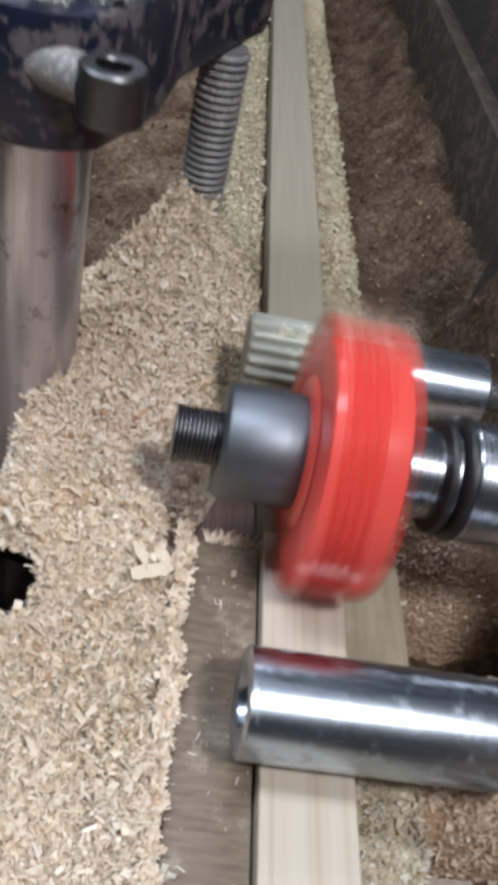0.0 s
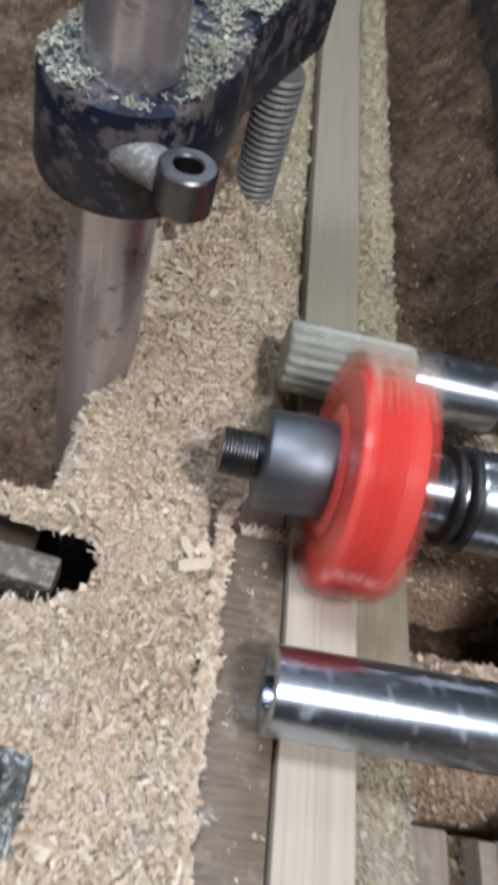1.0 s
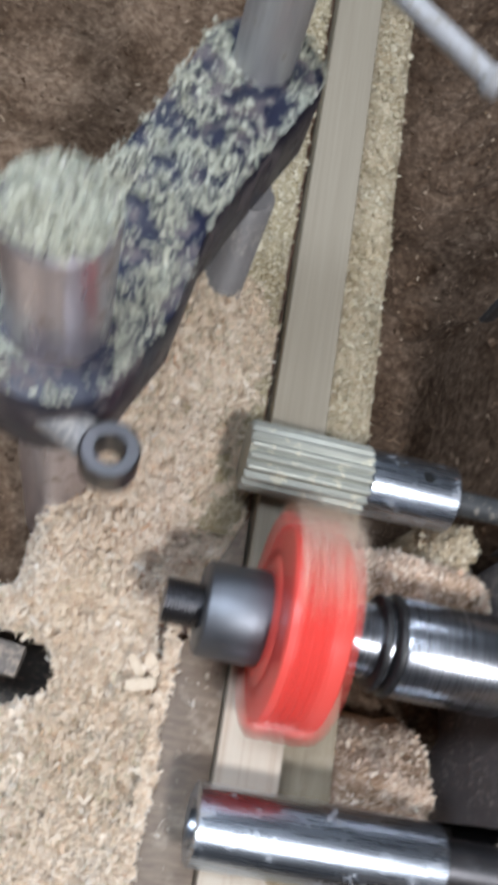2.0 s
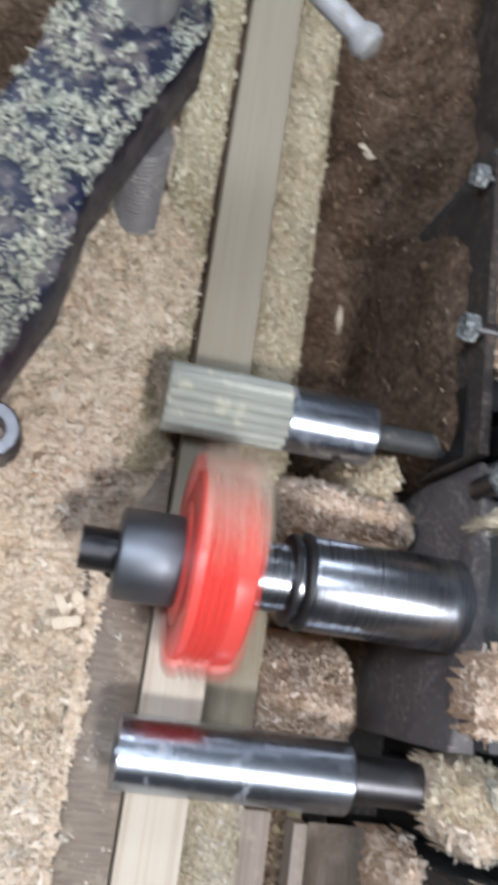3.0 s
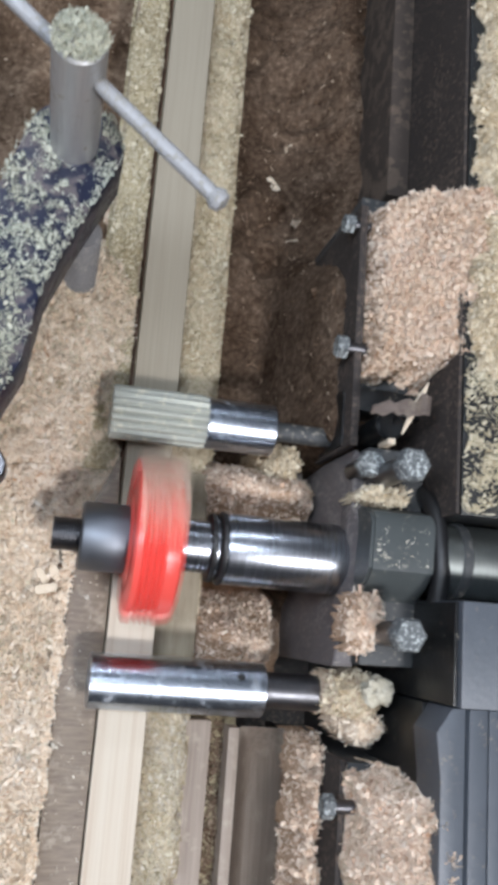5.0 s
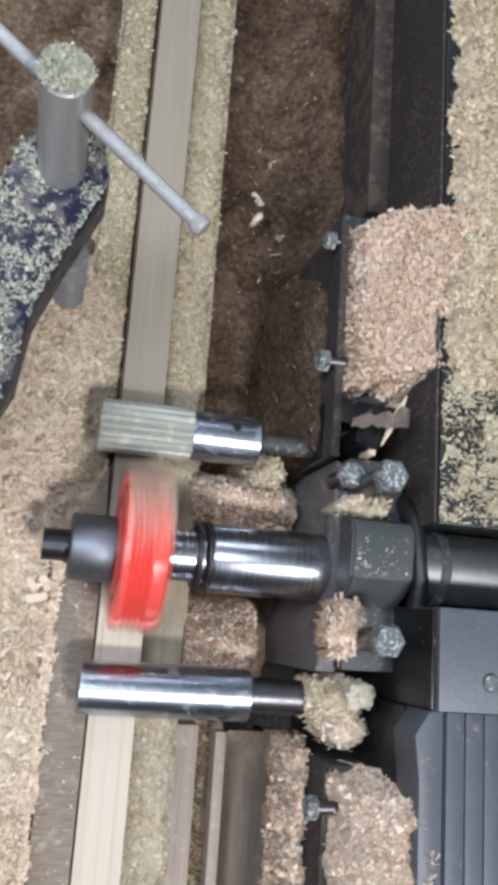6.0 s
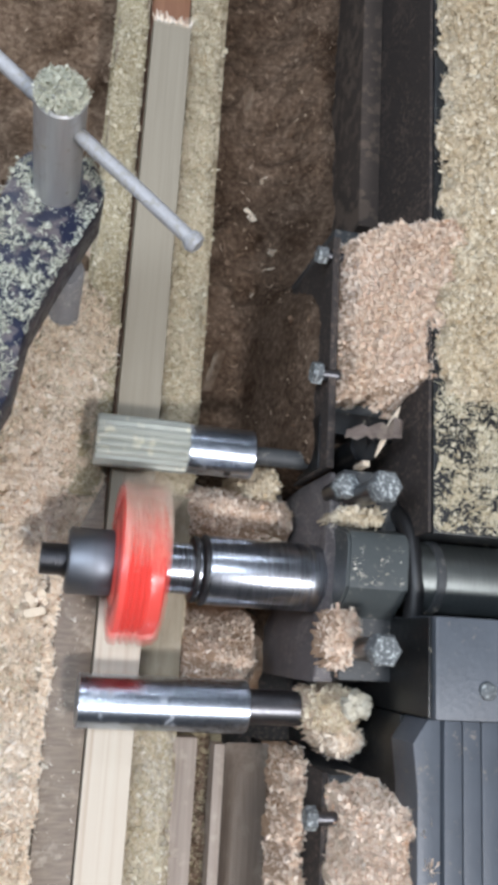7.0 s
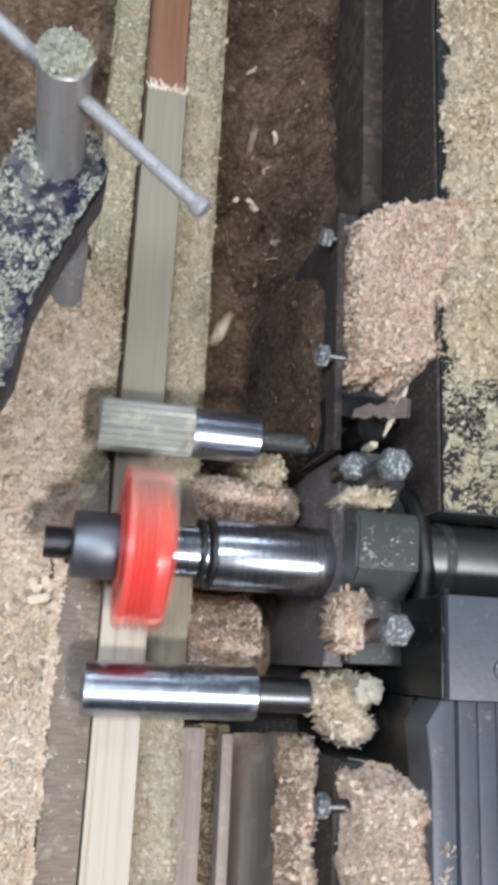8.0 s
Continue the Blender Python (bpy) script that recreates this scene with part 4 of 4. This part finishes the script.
def clump(name, cx, cy, rx, ry, z0, h, n, size, chip, bed, label, seed):
    """A small standing clump of shavings."""
    def height(x, y):
        e = np.sqrt(((x - cx) / rx) ** 2 + ((y - cy) / ry) ** 2) + 0.22 * lattice(x, y, 0.014, seed) + 0.12 * lattice(x, y, 0.006, seed + 1)
        return z0 + h * np.sqrt(np.clip(1 - e ** 3, 0, 1)) - 0.02 * step(e, 0.98, 1.15) + rough(x, y, seed + 2, 0.002, 0.002)
    terrain(name, height, cx - rx * 1.25, cx + rx * 1.25, cy - ry * 1.25, cy + ry * 1.25, 0.0018, bed, label, keep=lambda x, y: height(x, y) > z0 - 0.012)
    flakes(name + "_flakes", height, n, cx - rx * 1.2, cx + rx * 1.2, cy - ry * 1.2, cy + ry * 1.2, size, chip, "loose flakes on the " + label, seed + 9, lambda x, y, u: height(x, y) > z0 - 0.004, tilt=0.7)


def pile_box(name, x0, x1, y0, y1, z0, h, n, size, chip, bed, label, seed, grow=0.012, rise=0.0):
    """A block-shaped heap with crumbling sides on a shelf."""
    def height(x, y):
        w = 0.006 * lattice(x, y, 0.018, seed) + 0.003 * lattice(x, y, 0.006, seed + 1)
        d = np.minimum(np.minimum(x - x0, x1 - x), np.minimum(y - y0, y1 - y)) + w
        return z0 + h * step(d, -0.002, grow) * (0.85 + 0.15 * lattice(x, y, 0.05, seed + 4)) + rise * step(x, x0, x1 - 0.012) - 0.03 * step(-d, 0.0, 0.006) + rough(x, y, seed + 2, 0.0046, 0.003) + 0.0044 * lattice(x, y, 0.009, seed + 6)
    terrain(name, height, x0 - 0.003, x1 + 0.008, y0 - 0.008, y1 + 0.008, 0.002, bed, label, keep=lambda x, y: height(x, y) > z0 - 0.02)
    flakes(name + "_flakes", height, n, x0 - 0.001, x1 + 0.006, y0 - 0.006, y1 + 0.006, size, chip, "loose flakes on the " + label, seed + 9, lambda x, y, u: height(x, y) > z0 - 0.006, tilt=0.7)


pile_box("shelf_heap", 0.1555, 0.240, 0.412, 0.556, 0.066, 0.055, 30000, 0.0032, CHIP_PINK, DUST_PINK, "reddish shavings heaped on the shelf", 81, 0.009, 0.040)
pile_box("shelf_heap", 0.1630, 0.216, -0.1, 0.108, 0.062, 0.050, 30000, 0.0033, CHIP_PINK, DUST_WARM, "tan shavings heaped on the near shelf", 91, 0.010, 0.045)
pile_box("beam_heap", 0.2150, 0.44, 0.403, 1.2, 0.143, 0.016, 85000, 0.0034, CHIP_STRAW, DUST_STRAW, "pale shavings covering the black beam", 101)
clump("dust_clump", 0.114, 0.350, 0.020, 0.016, -0.03, 0.045, 1100, 0.0034, CHIP_STRAW, DUST_STRAW, "greenish dust clump by the feed roller", 111)
clump("dust_clump", 0.172, 0.163, 0.024, 0.020, 0.03, 0.044, 1900, 0.0034, CHIP_STRAW, DUST_WARM, "pale dust clump below the bearing housing", 121)
clump("dust_clump", 0.180, 0.140, 0.020, 0.016, 0.02, 0.050, 1700, 0.0034, CHIP_WARM, DUST_WARM, "tan dust clump below the bearing housing", 131)
clump("shaving_clump", 0.157, 0.219, 0.014, 0.022, 0.092, 0.026, 1000, 0.0042, CHIP_PINK, DUST_PINK, "reddish shavings caught on the bearing housing", 141)
clump("shaving_clump", 0.168, 0.311, 0.022, 0.0075, 0.094, 0.020, 700, 0.004, CHIP_STRAW, DUST_STRAW, "yellowish shavings beside the bearing cap", 151)
pile_box("sawdust_lump", 0.140, 0.164, -0.1, 0.121, -0.022, 0.058, 9500, 0.0032, CHIP_PINK, DUST_PINK, "reddish sawdust lump beside the trough", 161, 0.009)


def lump():
    """A rounded, crumbly cake of packed dust."""
    bm = bmesh.new()
    bmesh.ops.create_icosphere(bm, subdivisions=4, radius=1)
    for v in bm.verts:
        k = 0.95 + 0.38 * noise.noise(v.co * 1.8) + 0.16 * noise.noise(v.co * 5)
        v.co = Vector((v.co.x * 0.0125, v.co.y * 0.0105, v.co.z * 0.010)) * k
    return bm


cake = thing("dust_cake", (0.1800, 0.1680, 0.0810), "pale greenish cake of packed dust on the clump", "sawdust")
part("cake", lump(), DUST_CAKE, cake)
flakes("cap_dust", lambda x, y: 0.1262 + 0 * x, 700, 0.156, 0.199, 0.257, 0.289, 0.0016, CHIP_ASH, "whitish dust smeared on top of the bearing cap", 46, lambda x, y, u: u < 0.06 + 0.9 * step(lattice(x, y, 0.013, 47) + 0.6 * lattice(x, y, 0.005, 48), 0.25, 0.9), 0.0012, tilt=0.15)


def beam_top(x, y):
    return 0.1455 + 0.0005 * lattice(x, y, 0.004, 5)


flakes("beam_flakes", beam_top, 15000, 0.2125, 0.42, 0.299, 0.415, 0.0028, CHIP_OLIVE, "sparse flakes strewn over the black beam", 27,
       lambda x, y, u: u < 0.25 + 0.75 * step(lattice(x, y, 0.02, 6) + 0.7 * lattice(x, y, 0.007, 8), -0.05, 0.4), tilt=0.25)


# ---- sawdust that lies on the hold-down arm ----
def in_arm(x, y):
    """True inside the arm's outline."""
    c = np.zeros(np.shape(x), bool)
    for (xa, ya), (xb, yb) in zip(OUT, OUT[1:] + OUT[:1]):
        c ^= ((ya > y) != (yb > y)) & (x < (xb - xa) * (y - ya) / (yb - ya + 1e-12) + xa)
    return c


def arm_top(x, y):
    return 0.210 + 0.0012 + 0.002 * lattice(x, y, 0.008, 171)


arm_flakes = flakes("arm_flakes", arm_top, 40000, -0.045, 0.095, -0.045, 0.195, 0.0017, CHIP_PALE, "greenish-white flakes caked on the blue arm", 28,
                    lambda x, y, u: in_arm(x, y) & (u < 0.05 + 0.75 * step(lattice(x, y, 0.012, 9) + 0.7 * lattice(x, y, 0.005, 10), -0.45, 0.3)) & (np.hypot(x, y) > 0.021) & (np.hypot(x - 0.057, y - 0.158) > 0.0155), tilt=0.4)
arm_flakes.matrix_world = LEAN_M


def dome(cx, cy, r, z, h):
    return lambda x, y: z + h * np.sqrt(np.clip(1 - (np.hypot(x - cx, y - cy) / r) ** 2, 0, 1)) + 0.001 * lattice(x, y, 0.004, 12)


for cx, cy, r, z, h, n, s in ((0.0, 0.0, 0.0200, 0.278, 0.006, 3200, 29), (0.057, 0.158, 0.0145, 0.309, 0.004, 2000, 30)):
    cap_dust = flakes("cap_flakes", dome(cx, cy, r, z, h), n, cx - r, cx + r, cy - r, cy + r, 0.0020, CHIP_PALE, "pale flakes heaped on the bare steel top", s,
                      lambda x, y, u, cx=cx, cy=cy, r=r: np.hypot(x - cx, y - cy) < r * 0.98, tilt=0.45)
    cap_dust.matrix_world = LEAN_M


# ---- flying chips ----
def flyer(size, curl, seed):
    rs = random.Random(seed)
    bm = bmesh.new()
    n = 6
    rows = []
    for i in range(n + 1):
        u = i / n - 0.5
        w = size * 0.22 * (1 - 1.6 * u * u) * rs.uniform(0.8, 1.1)
        z = curl * size * (u * u * 2 - 0.2) + 0.05 * size * rs.uniform(-1, 1)
        rows.append([bm.verts.new((u * size, s * w, z + (0.0006 if k else 0))) for s, k in ((-1, 0), (1, 0), (1, 1), (-1, 1))])
    for a, b in zip(rows, rows[1:]):
        for k in range(4):
            bm.faces.new((a[k], a[(k + 1) % 4], b[(k + 1) % 4], b[k]))
    bm.faces.new(rows[0][::-1])
    bm.faces.new(rows[-1])
    bmesh.ops.recalc_face_normals(bm, faces=bm.faces)
    return bm


# ---- three larger chips that lie on the heap by the nut ----
for k, (x, y, size, turn) in enumerate(((-0.0645, 0.2385, 0.015, 122), (-0.0735, 0.2350, 0.014, 128), (-0.0690, 0.2255, 0.017, 14))):
    resting = thing("loose_chip", (0, 0, 0), "flat pale pine chip lying on the heap of shavings", "wood chip", "larger chips on the heap", pose(x, y, float(heap_left(np.array([x]), np.array([y]))[0]) + 0.0055, 6, -8, turn))
    part("flake", flyer(size, 0.12, 60 + k), SPLINTER, resting)


# (start of flight, place thrown to, flight time, length, curl)
FLIGHTS = [
    (0.28, (0.10, 0.62, -0.09), 0.40, 0.016, 0.3), (0.15, (0.13, 0.30, 0.0), 0.35, 0.014, 0.2), (1.10, (0.12, 0.55, -0.08), 0.40, 0.012, 0.3),
    (2.40, (0.11, 0.66, -0.09), 0.45, 0.020, 0.15), (2.75, (0.09, 0.52, -0.09), 0.40, 0.010, 0.4), (3.08, (0.13, 0.60, -0.09), 0.40, 0.020, 0.2),
    (3.32, (0.14, 0.52, -0.09), 0.36, 0.018, 0.5), (3.60, (0.08, 0.58, -0.09), 0.40, 0.012, 0.3), (4.02, (0.12, 0.70, -0.08), 0.45, 0.014, 0.3),
    (4.36, (0.14, 0.62, -0.09), 0.42, 0.020, 0.15), (4.60, (0.13, 0.50, -0.09), 0.36, 0.024, 0.2), (4.88, (0.12, 0.56, -0.09), 0.40, 0.020, 0.3),
    (5.05, (0.20, 0.80, -0.05), 0.45, 0.020, 0.2), (5.60, (0.11, 0.64, -0.09), 0.42, 0.016, 0.3), (6.40, (0.19, 0.38, 0.05), 0.36, 0.024, 0.3),
    (6.58, (0.10, 0.82, -0.08), 0.48, 0.014, 0.3), (6.85, (0.13, 0.74, -0.08), 0.45, 0.016, 0.4), (6.95, (0.16, 0.50, 0.0), 0.38, 0.020, 0.2),
    (7.22, (0.09, 0.66, -0.09), 0.42, 0.014, 0.3), (7.40, (0.17, 0.48, 0.03), 0.36, 0.020, 0.3), (7.62, (0.11, 0.78, -0.08), 0.45, 0.016, 0.3),
    (7.80, (0.13, 0.68, -0.09), 0.45, 0.018, 0.4), (7.86, (0.07, 0.46, -0.09), 0.36, 0.022, 0.3),
]
CHIPS = []
for k, (t0, goal, span, size, curl) in enumerate(FLIGHTS):
    chip = thing("flying_chip", (0, 0, 0), "pale pine chip thrown off by the cutter", "wood chip", "chips thrown by the cutter")
    part("flake", flyer(size, curl, k), SPLINTER, chip)
    CHIPS.append(chip)

def spray_cloud():
    """Fine dust in the air over the rising side of the cutter, around the spindle's axis."""
    rs = random.Random(77)
    bm = bmesh.new()
    for i in range(9500):
        a = radians(rs.triangular(-10, 105, 15))
        q = 0.0610 + rs.uniform(0, 0.014) * rs.random() ** 1.5
        p = Vector((rs.uniform(-0.013, 0.021), q * math.cos(a), q * math.sin(a)))
        d = Vector((rs.uniform(-0.3, 0.3), -math.sin(a), math.cos(a))).normalized() * rs.uniform(0.0003, 0.0008)
        w = Vector((1, rs.uniform(-0.5, 0.5), rs.uniform(-0.5, 0.5))).normalized() * rs.uniform(0.00015, 0.00035)
        bm.faces.new([bm.verts.new(p + u) for u in (-d - w, d - w * 0.6, d + w * 0.7, -d + w)])
    return bm


spray = tagged(part("dust_spray", spray_cloud(), CHIP_PINK), "fine pinkish dust flying off the top of the spinning cutter", "sawdust", kind="stuff")
spray.matrix_world = pose(0, SPIN_Y, SPIN_Z)

TURN_RATE = 272.0      # feed rollers, degrees a second
FEED = 0.0885          # stock, metres a second
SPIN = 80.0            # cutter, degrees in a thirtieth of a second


def motions():
    """What moves: stock, rollers, spindle with its cutter, thrown chips."""
    walk(stock, [(t, pose(0, -FEED * t, BED)) for t in (0.0, 2.0, 4.0, 6.0, 8.0)])
    steps = [0.1 * k for k in range(81)]
    walk(feed_roller, [(t, pose(0, ROLL_A_Y, 0.0365, -TURN_RATE * (t - 3.29))) for t in steps])
    walk(press_roller, [(t, pose(0, ROLL_B_Y, 0.0330, -TURN_RATE * (t - 3.57))) for t in steps])
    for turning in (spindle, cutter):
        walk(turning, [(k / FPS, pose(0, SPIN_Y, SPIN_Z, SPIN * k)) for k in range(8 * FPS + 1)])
    walk(spray, [(k / FPS, pose(0, SPIN_Y, SPIN_Z, 21 if k % 2 else -21)) for k in range(8 * FPS + 1)])
    for k, (chip, (t0, goal, span, size, curl)) in enumerate(zip(CHIPS, FLIGHTS)):
        rs = random.Random(100 + k)
        a = Vector((rs.uniform(-0.004, 0.02), SPIN_Y + 0.012, 0.004))
        b = Vector(goal)
        rise = rs.uniform(0.05, 0.12)
        spin = [rs.uniform(-70, 70) for _ in range(3)]
        rows = [(0.0, pose(*a))]
        if t0 > 0.05:
            rows.append((t0, pose(*a)))
        for s in range(1, 7):
            u = s / 6
            p = a.lerp(b, u) + Vector((0, 0, 4 * rise * u * (1 - u)))
            rows.append((min(t0 + span * u, 8.5), pose(*p, *(v * s for v in spin))))
        rest = rows[-1][1]
        if rows[-1][0] < 7.9:
            rows.append((8.0, rest))
        walk(chip, rows)


motions()
